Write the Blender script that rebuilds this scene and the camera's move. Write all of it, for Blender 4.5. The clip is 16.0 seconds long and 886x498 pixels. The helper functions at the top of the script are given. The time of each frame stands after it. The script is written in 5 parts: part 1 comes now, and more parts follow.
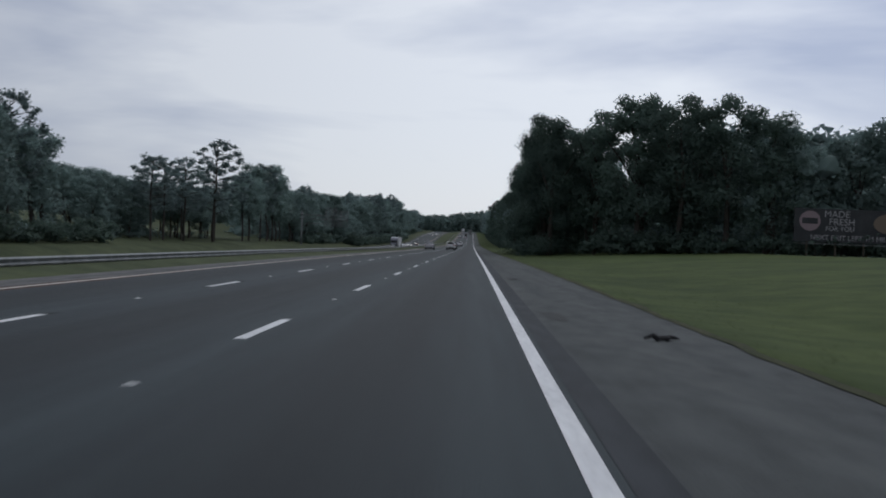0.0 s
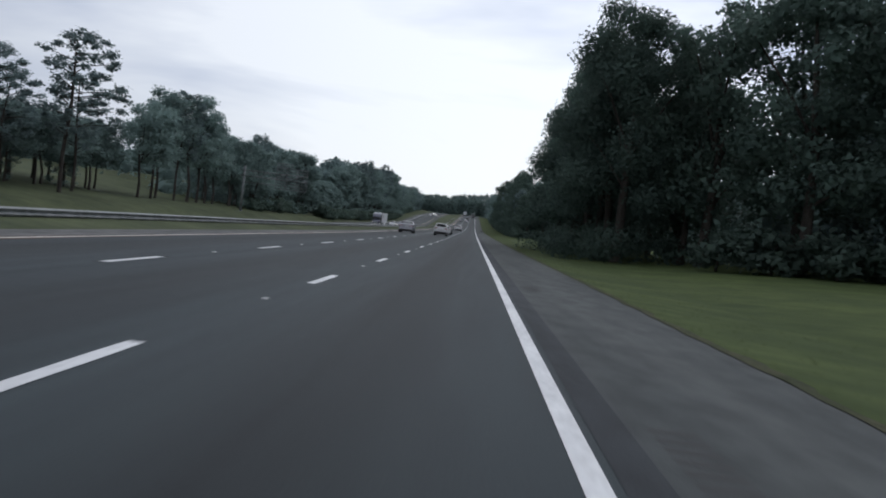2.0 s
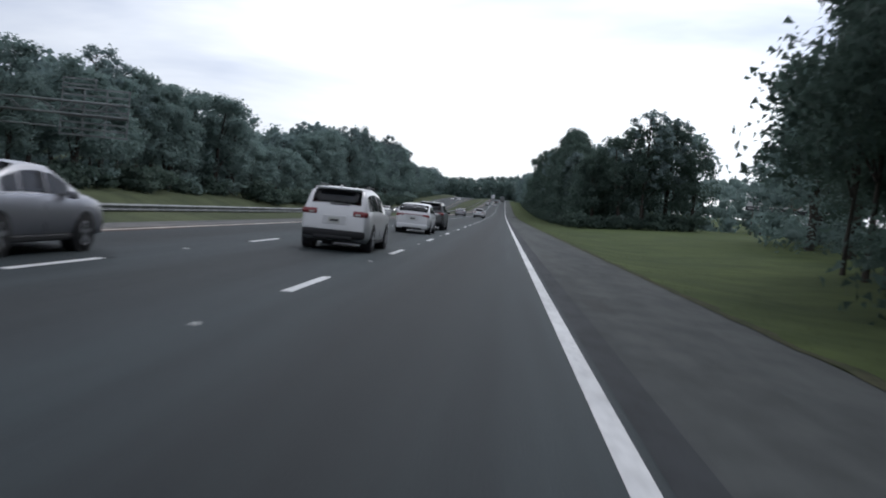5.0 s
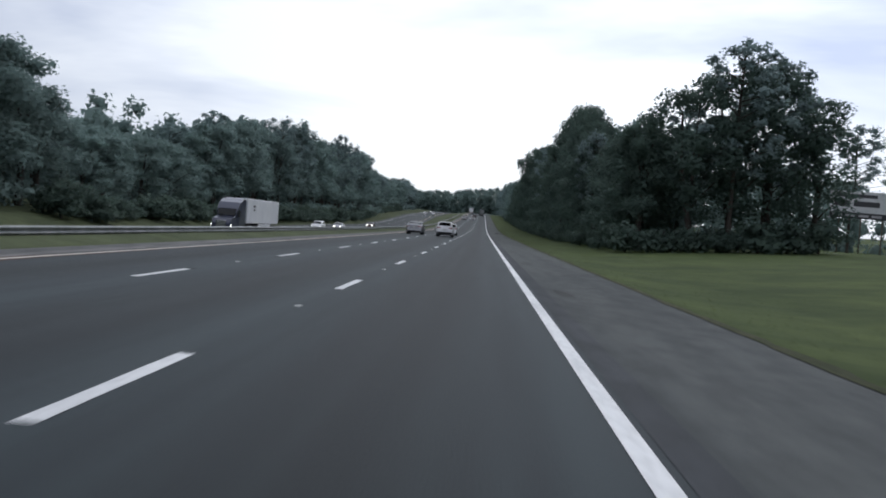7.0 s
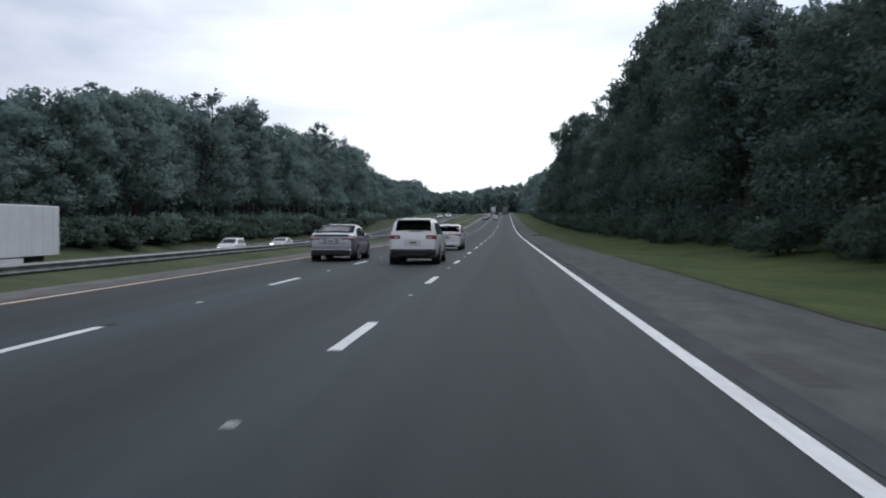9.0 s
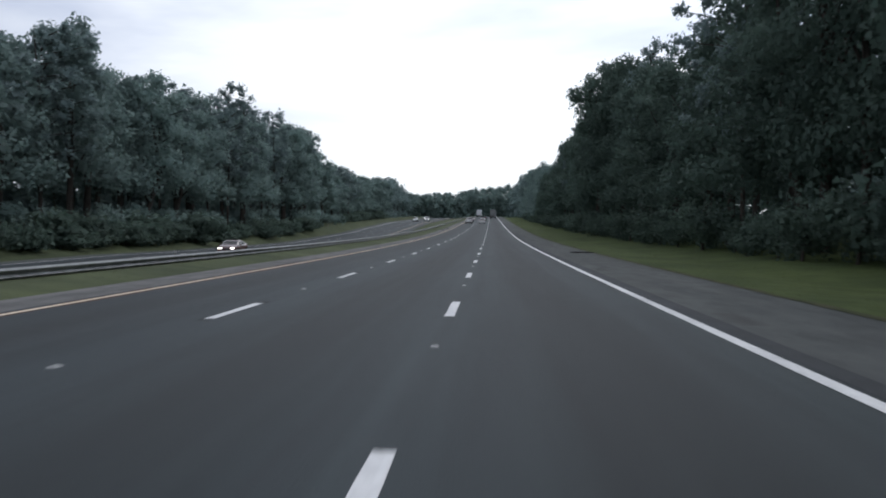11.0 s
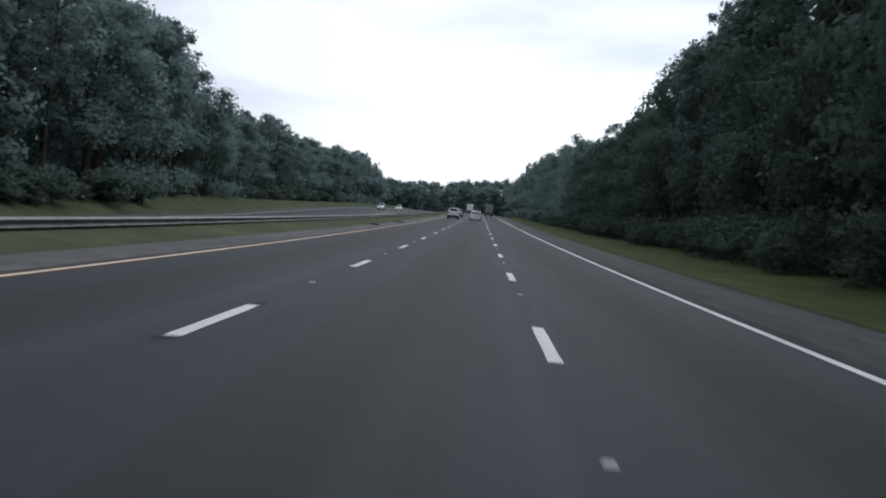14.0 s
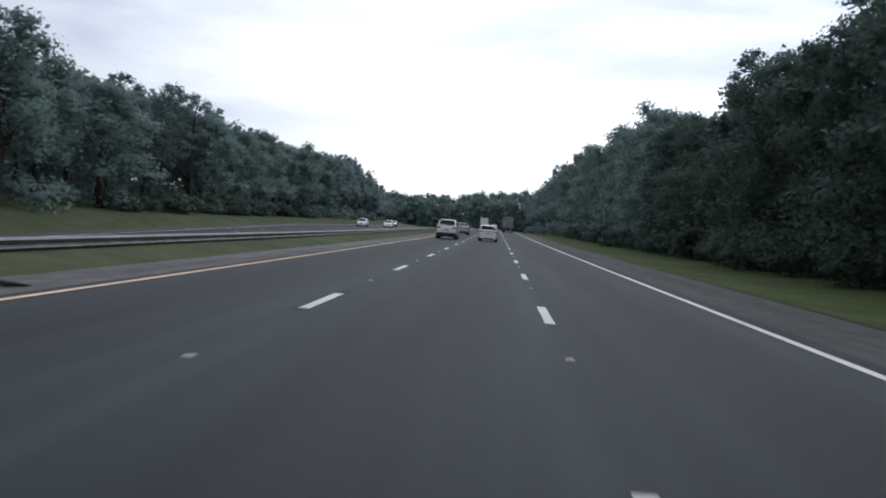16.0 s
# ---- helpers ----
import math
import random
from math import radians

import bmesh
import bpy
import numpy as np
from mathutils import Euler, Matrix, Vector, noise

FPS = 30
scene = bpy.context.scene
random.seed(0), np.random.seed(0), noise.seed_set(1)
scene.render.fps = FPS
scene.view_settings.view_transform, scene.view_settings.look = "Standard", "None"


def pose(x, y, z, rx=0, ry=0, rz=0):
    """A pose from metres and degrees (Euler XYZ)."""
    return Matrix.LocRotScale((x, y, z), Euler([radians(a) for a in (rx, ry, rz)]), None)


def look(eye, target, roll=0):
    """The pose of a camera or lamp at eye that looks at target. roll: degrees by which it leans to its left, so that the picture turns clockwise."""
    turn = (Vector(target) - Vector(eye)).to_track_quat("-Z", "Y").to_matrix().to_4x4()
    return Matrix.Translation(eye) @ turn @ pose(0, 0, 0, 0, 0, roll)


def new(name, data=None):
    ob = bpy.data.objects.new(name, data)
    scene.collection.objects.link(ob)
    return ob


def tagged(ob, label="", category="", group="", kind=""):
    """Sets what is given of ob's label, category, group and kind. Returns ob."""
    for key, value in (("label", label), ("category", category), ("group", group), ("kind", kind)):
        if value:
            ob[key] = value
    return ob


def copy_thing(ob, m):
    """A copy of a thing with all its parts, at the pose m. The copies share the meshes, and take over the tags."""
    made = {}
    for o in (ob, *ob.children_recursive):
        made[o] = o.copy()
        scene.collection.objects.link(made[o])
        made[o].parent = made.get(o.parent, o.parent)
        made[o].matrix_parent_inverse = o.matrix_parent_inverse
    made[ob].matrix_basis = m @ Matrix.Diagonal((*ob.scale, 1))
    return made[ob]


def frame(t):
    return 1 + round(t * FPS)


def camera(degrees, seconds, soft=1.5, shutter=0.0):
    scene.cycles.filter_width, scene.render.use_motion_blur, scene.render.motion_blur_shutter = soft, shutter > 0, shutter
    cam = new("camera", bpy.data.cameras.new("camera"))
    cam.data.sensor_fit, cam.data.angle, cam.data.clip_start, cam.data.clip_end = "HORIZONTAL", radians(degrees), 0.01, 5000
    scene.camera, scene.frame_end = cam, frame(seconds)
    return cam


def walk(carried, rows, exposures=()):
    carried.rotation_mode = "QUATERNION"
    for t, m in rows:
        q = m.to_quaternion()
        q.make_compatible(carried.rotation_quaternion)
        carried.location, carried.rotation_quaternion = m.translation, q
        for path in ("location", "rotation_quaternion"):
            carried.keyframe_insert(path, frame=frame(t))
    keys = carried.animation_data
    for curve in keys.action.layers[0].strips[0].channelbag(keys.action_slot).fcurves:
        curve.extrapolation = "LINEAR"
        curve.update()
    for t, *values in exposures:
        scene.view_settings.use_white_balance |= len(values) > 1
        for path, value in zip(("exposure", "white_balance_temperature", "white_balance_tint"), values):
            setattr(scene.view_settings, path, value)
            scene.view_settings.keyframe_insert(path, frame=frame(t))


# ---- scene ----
cam = camera(51.1, 16.0, soft=1.9, shutter=0.2)
walk(cam, [
    (0, pose(1.14, 0.00, 1.39, 89.48, -2.28, 1.78)),
    (0.5, pose(1.14, 16.86, 1.38, 89.97, -2.73, 2.12)),
    (1, pose(1.13, 33.80, 1.36, 89.53, -5.22, 1.83)),
    (1.5, pose(1.09, 50.78, 1.33, 88.51, -5.61, 1.75)),
    (2, pose(1.07, 67.74, 1.28, 88.39, -6.98, 1.88)),
    (2.5, pose(1.09, 84.72, 1.23, 87.94, -4.93, 2.27)),
    (3, pose(1.08, 101.70, 1.17, 87.01, -5.08, 2.30)),
    (3.5, pose(1.08, 118.70, 1.10, 86.51, -5.69, 2.37)),
    (4, pose(1.08, 135.75, 1.04, 86.74, -5.71, 3.62)),
    (4.5, pose(1.08, 152.80, 0.98, 87.03, -5.80, 3.87)),
    (7, pose(0.81, 238.20, 0.83, 88.48, -4.51, 2.43)),
    (7.5, pose(0.70, 255.30, 0.81, 88.10, -3.01, 4.45)),
    (8, pose(0.56, 272.42, 0.80, 88.43, -0.86, 3.35)),
    (8.5, pose(0.33, 289.54, 0.80, 88.62, -0.06, 3.88)),
    (11, pose(-1.19, 375.06, 0.90, 89.01, -0.51, 2.94)),
    (11.5, pose(-1.50, 392.22, 0.95, 91.39, -1.35, 0.74)),
    (12, pose(-1.84, 409.44, 1.02, 90.67, -1.91, 0.82)),
    (12.5, pose(-2.06, 426.65, 1.11, 89.13, -0.18, 2.75)),
    (13, pose(-2.41, 443.80, 1.21, 88.59, -3.79, 2.76)),
    (13.5, pose(-2.64, 460.95, 1.38, 88.49, -5.00, 2.19)),
    (14, pose(-2.75, 478.08, 1.59, 88.79, -5.90, 2.21)),
    (14.5, pose(-2.78, 495.19, 1.85, 89.39, -5.76, 3.57)),
    (15, pose(-2.78, 512.23, 2.16, 89.45, -5.46, 3.65)),
    (15.5, pose(-2.83, 529.28, 2.53, 89.32, -5.71, 3.55)),
    (16, pose(-2.77, 546.33, 2.92, 89.75, -4.83, 3.25)),
], exposures=[(0, -0.47, 6150, 9), (1.0, -0.43, 6150, 9), (1.5, -0.32, 6200, 9), (2.0, -0.06, 6200, 9), (3.0, 0.02, 6200, 9), (4.0, 0.22, 6200, 9), (4.6, 0.22, 6200, 9), (7.0, 0.15, 6200, 9), (11.0, 0.18, 6200, 9), (12.2, -0.15, 6200, 9), (13.2, -0.12, 6200, 9), (14, 0.10, 6200, 9), (16, 0.18, 6200, 9)])


SLOPE_Y = [-400, 0, 60, 120, 155, 240, 290, 375, 410, 445, 480, 515, 546, 620, 760, 900, 1050, 1200, 4200]
SLOPE_D = [0, 0, -.16, -.24, -.15, -.04, 0, .12, .25, .5, .8, 1.15, 1.3, 1.45, 1.5, 1.2, 0, -1.0, 0]
YS = np.arange(-400, 4200, 2.0)
SL = np.tan(np.radians(np.interp(YS, SLOPE_Y, SLOPE_D)))
ZS = np.concatenate([[0], np.cumsum(SL[1:] + SL[:-1])])
ZS = ZS - np.interp(0, YS, ZS)


def road_z(y):
    """Height of the carriageway along its length."""
    return float(np.interp(y, YS, ZS))


OPP_Y = [-400, 300, 350, 460, 540, 600, 700, 4200]
OPP_Z = [-2.0, -2.0, -1.6, -1.45, -2.4, -2.2, -1.0, -.9]


def opp_lift(y):
    """How far the opposite carriageway lies under this one."""
    return float(np.interp(y, OPP_Y, OPP_Z))


CROSS_X = [-2600, -300, -130, -90, -62, -50, -43, -38.5, -21.5, -17, -12.4, -10.5, -10.3, 5.0, 5.2, 7, 9.5, 13, 20, 36, 300, 2600]
LEFT_BASE = [10, 9, 6.5, 3.8, .7, -.3]


def ground_z(x, y):
    if x > -12.4:
        cz = np.interp(x, CROSS_X[10:], [-.02, -.02, -.12, -.12, -.02, -.12, -.2, .05, .6, 1.5, 4, 4])
    else:
        o = opp_lift(y)
        cz = np.interp(x, CROSS_X[:11], LEFT_BASE[:5] + [-.1, .4 * o, o - .1, o - .1, .62 * o, -.02])
    if abs(x + 12.45) < 1.6:
        cz += .16 * (1 - ((x + 12.45) / 1.6) ** 2)
    return road_z(y) + float(cz)


# ---- world and light ----
world = bpy.data.worlds.new("overcast_sky")
scene.world = world
world.use_nodes = True
wn, wl = world.node_tree.nodes, world.node_tree.links
wn.clear()
w_out = wn.new("ShaderNodeOutputWorld")
w_bg = wn.new("ShaderNodeBackground")
w_sky = wn.new("ShaderNodeTexSky")
w_sky.sky_type = "NISHITA"
w_sky.sun_disc = False
w_sky.sun_elevation, w_sky.sun_rotation = radians(48), radians(25)
w_skym = wn.new("ShaderNodeVectorMath")
w_skym.operation = "SCALE"
w_skym.inputs["Scale"].default_value = 0.10
w_co = wn.new("ShaderNodeTexCoord")
w_map = wn.new("ShaderNodeMapping")
w_map.inputs["Scale"].default_value = (1.6, 1.6, 7.0)
w_map.inputs["Location"].default_value = (3.1, 0.4, 1.7)
w_n = wn.new("ShaderNodeTexNoise")
w_n.inputs["Scale"].default_value = 1.15
w_n.inputs["Detail"].default_value = 5
w_n.inputs["Roughness"].default_value = 0.52
w_n.inputs["Distortion"].default_value = 0.35
w_r = wn.new("ShaderNodeValToRGB")
w_r.color_ramp.elements[0].position, w_r.color_ramp.elements[0].color = 0.34, (0.50, 0.54, 0.68, 1)
w_r.color_ramp.elements[1].position, w_r.color_ramp.elements[1].color = 0.60, (0.97, 0.975, 1.01, 1)
w_mix = wn.new("ShaderNodeMix")
w_mix.data_type = "RGBA"
w_mix.inputs["Factor"].default_value = 0.86
# brighter towards the hidden sun, ahead and to the right
w_dot = wn.new("ShaderNodeVectorMath")
w_dot.operation = "DOT_PRODUCT"
w_dot.inputs[1].default_value = (0.42, 0.80, 0.42)
w_br = wn.new("ShaderNodeMapRange")
for k, v in zip(("From Min", "From Max", "To Min", "To Max"), (0.55, 1.0, 0.88, 1.24)):
    w_br.inputs[k].default_value = v
w_mul = wn.new("ShaderNodeVectorMath")
w_mul.operation = "SCALE"
wl.new(w_co.outputs["Generated"], w_map.inputs["Vector"])
wl.new(w_map.outputs["Vector"], w_n.inputs["Vector"])
wl.new(w_n.outputs["Fac"], w_r.inputs["Fac"])
wl.new(w_sky.outputs["Color"], w_skym.inputs[0])
wl.new(w_skym.outputs["Vector"], w_mix.inputs["A"])
wl.new(w_r.outputs["Color"], w_mix.inputs["B"])
wl.new(w_co.outputs["Generated"], w_dot.inputs[0])
wl.new(w_dot.outputs["Value"], w_br.inputs["Value"])
wl.new(w_mix.outputs["Result"], w_mul.inputs[0])
wl.new(w_br.outputs["Result"], w_mul.inputs["Scale"])
wl.new(w_mul.outputs["Vector"], w_bg.inputs["Color"])
w_bg.inputs["Strength"].default_value = 1.0
wl.new(w_bg.outputs["Background"], w_out.inputs["Surface"])

sun = new("sun", bpy.data.lights.new("sun", "SUN"))
sun.data.energy, sun.data.angle, sun.data.color = 0.5, radians(25), (1, 0.97, 0.93)
sun.matrix_world = look((30, 80, 100), (0, 0, 0))


# ---- materials ----
def material(name, colour, rough=0.8, metal=0.0, spec=0.3):
    m = bpy.data.materials.new(name)
    m.use_nodes = True
    b = m.node_tree.nodes["Principled BSDF"]
    b.inputs["Base Color"].default_value = (*colour, 1)
    b.inputs["Roughness"].default_value = rough
    b.inputs["Metallic"].default_value = metal
    b.inputs["Specular IOR Level"].default_value = spec
    return m, m.node_tree.nodes, m.node_tree.links, b


def noise_mix(m, nodes, links, bsdf, colours, scales, stretch=(1, 1, 1), second=None, bump=0.0, coords="Object", bump_scale=None, lo=0.35, hi=0.65):
    """Base colour from two noises at two scales, with optional relief."""
    co = nodes.new("ShaderNodeTexCoord")
    mp = nodes.new("ShaderNodeMapping")
    mp.inputs["Scale"].default_value = stretch
    links.new(co.outputs[coords], mp.inputs["Vector"])
    out = None
    for i, sc in enumerate(scales):
        n = nodes.new("ShaderNodeTexNoise")
        n.inputs["Scale"].default_value = sc
        n.inputs["Detail"].default_value = 4
        links.new((mp.outputs["Vector"] if i == 0 or second is None else second(nodes, links, co)), n.inputs["Vector"])
        r = nodes.new("ShaderNodeMapRange")
        r.inputs["From Min"].default_value, r.inputs["From Max"].default_value = lo, hi
        links.new(n.outputs["Fac"], r.inputs["Value"])
        mx = nodes.new("ShaderNodeMix")
        mx.data_type = "RGBA"
        links.new(r.outputs["Result"], mx.inputs["Factor"])
        if i == 0:
            mx.inputs["A"].default_value, mx.inputs["B"].default_value = (*colours[0], 1), (*colours[1], 1)
        else:
            mx.blend_type = "MULTIPLY"
            mx.inputs["Factor"].default_value = 1
            links.remove(mx.inputs["Factor"].links[0])
            c = nodes.new("ShaderNodeMix")
            c.data_type = "RGBA"
            c.inputs["A"].default_value, c.inputs["B"].default_value = (*colours[2], 1), (*colours[3], 1)
            links.new(r.outputs["Result"], c.inputs["Factor"])
            links.new(out, mx.inputs["A"])
            links.new(c.outputs["Result"], mx.inputs["B"])
        out = mx.outputs["Result"]
    links.new(out, bsdf.inputs["Base Color"])
    if bump:
        n = nodes.new("ShaderNodeTexNoise")
        n.inputs["Scale"].default_value = bump_scale or 60
        n.inputs["Detail"].default_value = 3
        links.new(co.outputs[coords], n.inputs["Vector"])
        bp = nodes.new("ShaderNodeBump")
        bp.inputs["Strength"].default_value = bump
        bp.inputs["Distance"].default_value = 0.02
        links.new(n.outputs["Fac"], bp.inputs["Height"])
        links.new(bp.outputs["Normal"], bsdf.inputs["Normal"])
    return out


def plain_map(sc):
    def f(nodes, links, co):
        mp = nodes.new("ShaderNodeMapping")
        mp.inputs["Scale"].default_value = sc
        links.new(co.outputs["Object"], mp.inputs["Vector"])
        return mp.outputs["Vector"]
    return f


asphalt, an, al, ab = material("asphalt_lanes", (0.05, 0.05, 0.055), 0.72, 0, 0.23)
noise_mix(asphalt, an, al, ab, [(0.0140, 0.0215, 0.0250), (0.0240, 0.0335, 0.0375), (0.80, 0.80, 0.82), (1.12, 1.12, 1.10)],
          [1.0, 1.0], stretch=(1.3, 0.006, 1), second=plain_map((2.6, 0.12, 1)), bump=0.35, bump_scale=45)
# polished wheel paths and the darker oil band along each lane's middle
wx = an.new("ShaderNodeTexCoord")
ws = an.new("ShaderNodeSeparateXYZ")
al.new(wx.outputs["Object"], ws.inputs[0])
wa = an.new("ShaderNodeMath")
wa.operation = "MULTIPLY"
wa.inputs[1].default_value = 2 * math.pi / 3.66
al.new(ws.outputs["X"], wa.inputs[0])
wc = an.new("ShaderNodeMath")
wc.operation = "COSINE"
al.new(wa.outputs[0], wc.inputs[0])
wr = an.new("ShaderNodeMapRange")
wr.inputs["From Min"].default_value, wr.inputs["From Max"].default_value = -1, 1
wr.inputs["To Min"].default_value, wr.inputs["To Max"].default_value = 1.22, 0.62
al.new(wc.outputs[0], wr.inputs["Value"])
wv = an.new("ShaderNodeVectorMath")
wv.operation = "SCALE"
al.new(ab.inputs["Base Color"].links[0].from_socket, wv.inputs[0])
al.new(wr.outputs["Result"], wv.inputs["Scale"])
al.new(wv.outputs["Vector"], ab.inputs["Base Color"])
shoulder_m, an, al, ab = material("asphalt_shoulder", (0.08, 0.078, 0.075), 0.88, 0, 0.2)
noise_mix(shoulder_m, an, al, ab, [(0.058, 0.064, 0.064), (0.082, 0.088, 0.087), (0.8, 0.8, 0.8), (1.12, 1.12, 1.11)],
          [1.0, 1.0], stretch=(0.9, 0.05, 1), second=plain_map((2.5, 0.9, 1)), bump=0.5, bump_scale=35)
pale_shoulder_m, an, al, ab = material("weathered_pale_asphalt", (0.13, 0.13, 0.13), 0.9, 0, 0.2)
noise_mix(pale_shoulder_m, an, al, ab, [(0.095, 0.095, 0.097), (0.15, 0.148, 0.145), (0.75, 0.75, 0.75), (1.15, 1.14, 1.12)],
          [1.0, 1.0], stretch=(1.2, 0.06, 1), second=plain_map((2.5, 0.9, 1)), bump=0.5, bump_scale=35)
seam_m, an, al, ab = material("sealed_joint", (0.036, 0.040, 0.044), 0.85, 0, 0.2)
noise_mix(seam_m, an, al, ab, [(0.030, 0.034, 0.038), (0.046, 0.050, 0.055), (0.8, 0.8, 0.8), (1.15, 1.15, 1.15)], [1.0, 1.0], stretch=(1.2, 0.05, 1), second=plain_map((2.5, 0.9, 1)), bump=0.3, bump_scale=40)
white_line, an, al, ab = material("white_line_paint", (0.72, 0.72, 0.72), 0.6)
noise_mix(white_line, an, al, ab, [(0.56, 0.56, 0.57), (0.76, 0.76, 0.76), (0.75, 0.75, 0.75), (1, 1, 1)],
          [1.0, 14.0], stretch=(1, 0.4, 1), lo=0.25, hi=0.6)
yellow_line, an, al, ab = material("yellow_line_paint", (0.70, 0.42, 0.10), 0.6)
noise_mix(yellow_line, an, al, ab, [(0.60, 0.48, 0.33), (0.73, 0.61, 0.46), (0.8, 0.8, 0.8), (1, 1, 1)],
          [1.0, 14.0], stretch=(1, 0.4, 1), lo=0.25, hi=0.6)
bleached_line, an, al, ab = material("bleached_line_paint", (0.55, 0.5, 0.42), 0.6)
noise_mix(bleached_line, an, al, ab, [(0.48, 0.45, 0.39), (0.64, 0.60, 0.53), (0.8, 0.8, 0.8), (1, 1, 1)],
          [1.0, 14.0], stretch=(1, 0.4, 1), lo=0.25, hi=0.6)
soil_stain = material("rust_soil_stain", (0.070, 0.036, 0.026), 0.9)[0]
soil_m, an, al, ab = material("dry_soil", (0.07, 0.06, 0.04), 0.95, 0, 0.1)
noise_mix(soil_m, an, al, ab, [(0.046, 0.053, 0.029), (0.070, 0.070, 0.043), (0.7, 0.7, 0.7), (1.15, 1.15, 1.1)], [0.9, 9.0], bump=0.6, bump_scale=30)
grass_m, an, al, ab = material("roadside_grass", (0.07, 0.11, 0.03), 0.95, 0, 0.1)
noise_mix(grass_m, an, al, ab, [(0.050, 0.070, 0.027), (0.074, 0.098, 0.035), (0.85, 0.86, 0.84), (1.12, 1.10, 1.06)],
          [0.16, 1.0], second=plain_map((0.8, 0.8, 1)), bump=0.35, bump_scale=14)


def dry_side(n, l, b):
    """The narrow median is dustier and drier than the verge on the other side."""
    co = n.new("ShaderNodeTexCoord")
    sp = n.new("ShaderNodeSeparateXYZ")
    l.new(co.outputs["Object"], sp.inputs[0])
    nz = n.new("ShaderNodeTexNoise")
    nz.inputs["Scale"].default_value = .5
    l.new(co.outputs["Object"], nz.inputs["Vector"])
    ad = n.new("ShaderNodeMath")
    ad.operation = "MULTIPLY_ADD"
    ad.inputs[1].default_value = 7.0
    l.new(nz.outputs["Fac"], ad.inputs[0])
    l.new(sp.outputs["X"], ad.inputs[2])
    mr = n.new("ShaderNodeMapRange")
    for k, v in zip(("From Min", "From Max", "To Min", "To Max"), (4.0, -8.0, 0.0, 1.0)):
        mr.inputs[k].default_value = v
    l.new(ad.outputs[0], mr.inputs["Value"])
    mx = n.new("ShaderNodeMix")
    mx.data_type = "RGBA"
    hs = n.new("ShaderNodeHueSaturation")
    hs.inputs["Saturation"].default_value, hs.inputs["Hue"].default_value = .74, .49
    src_ = b.inputs["Base Color"].links[0].from_socket
    l.new(src_, hs.inputs["Color"])
    l.new(mr.outputs["Result"], mx.inputs["Factor"])
    l.new(src_, mx.inputs["A"])
    l.new(hs.outputs["Color"], mx.inputs["B"])
    l.new(mx.outputs["Result"], b.inputs["Base Color"])


dry_side(an, al, ab)
blade_m, an, al, ab = material("grass_blades", (0.08, 0.12, 0.03), 0.85, 0, 0.15)
noise_mix(blade_m, an, al, ab, [(0.052, 0.074, 0.028), (0.078, 0.104, 0.037), (0.82, 0.75, 0.7), (1.18, 1.14, 1.05)],
          [0.12, 2.5])
dry_side(an, al, ab)


def foliage(name, dark, light, scale=0.35):
    m, n, l, b = material(name, dark, 0.85, 0, 0.14)
    info = n.new("ShaderNodeObjectInfo")
    co = n.new("ShaderNodeTexCoord")
    ns = n.new("ShaderNodeTexNoise")
    ns.inputs["Scale"].default_value = scale
    ns.inputs["Detail"].default_value = 3
    l.new(co.outputs["Object"], ns.inputs["Vector"])
    geo = n.new("ShaderNodeNewGeometry")
    add = n.new("ShaderNodeMath")
    add.operation = "MULTIPLY_ADD"
    add.inputs[1].default_value = 0.05
    l.new(geo.outputs["Random Per Island"], add.inputs[0])
    l.new(ns.outputs["Fac"], add.inputs[2])
    mr = n.new("ShaderNodeMapRange")
    mr.inputs["From Min"].default_value, mr.inputs["From Max"].default_value = 0.38, 0.78
    l.new(add.outputs[0], mr.inputs["Value"])
    mx = n.new("ShaderNodeMix")
    mx.data_type = "RGBA"
    mx.inputs["A"].default_value, mx.inputs["B"].default_value = (*dark, 1), (*light, 1)
    l.new(mr.outputs["Result"], mx.inputs["Factor"])
    hsv = n.new("ShaderNodeHueSaturation")
    tw = n.new("ShaderNodeMapRange")
    tw.inputs["To Min"].default_value, tw.inputs["To Max"].default_value = 0.84, 1.18
    l.new(info.outputs["Random"], tw.inputs["Value"])
    l.new(tw.outputs["Result"], hsv.inputs["Value"])
    l.new(mx.outputs["Result"], hsv.inputs["Color"])
    l.new(hsv.outputs["Color"], b.inputs["Base Color"])
    # daylight that passes through the leaves
    tr = n.new("ShaderNodeBsdfTranslucent")
    l.new(hsv.outputs["Color"], tr.inputs["Color"])
    both = n.new("ShaderNodeAddShader")
    l.new(b.outputs["BSDF"], both.inputs[0])
    l.new(tr.outputs["BSDF"], both.inputs[1])
    l.new(both.outputs["Shader"], n["Material Output"].inputs["Surface"])
    return m


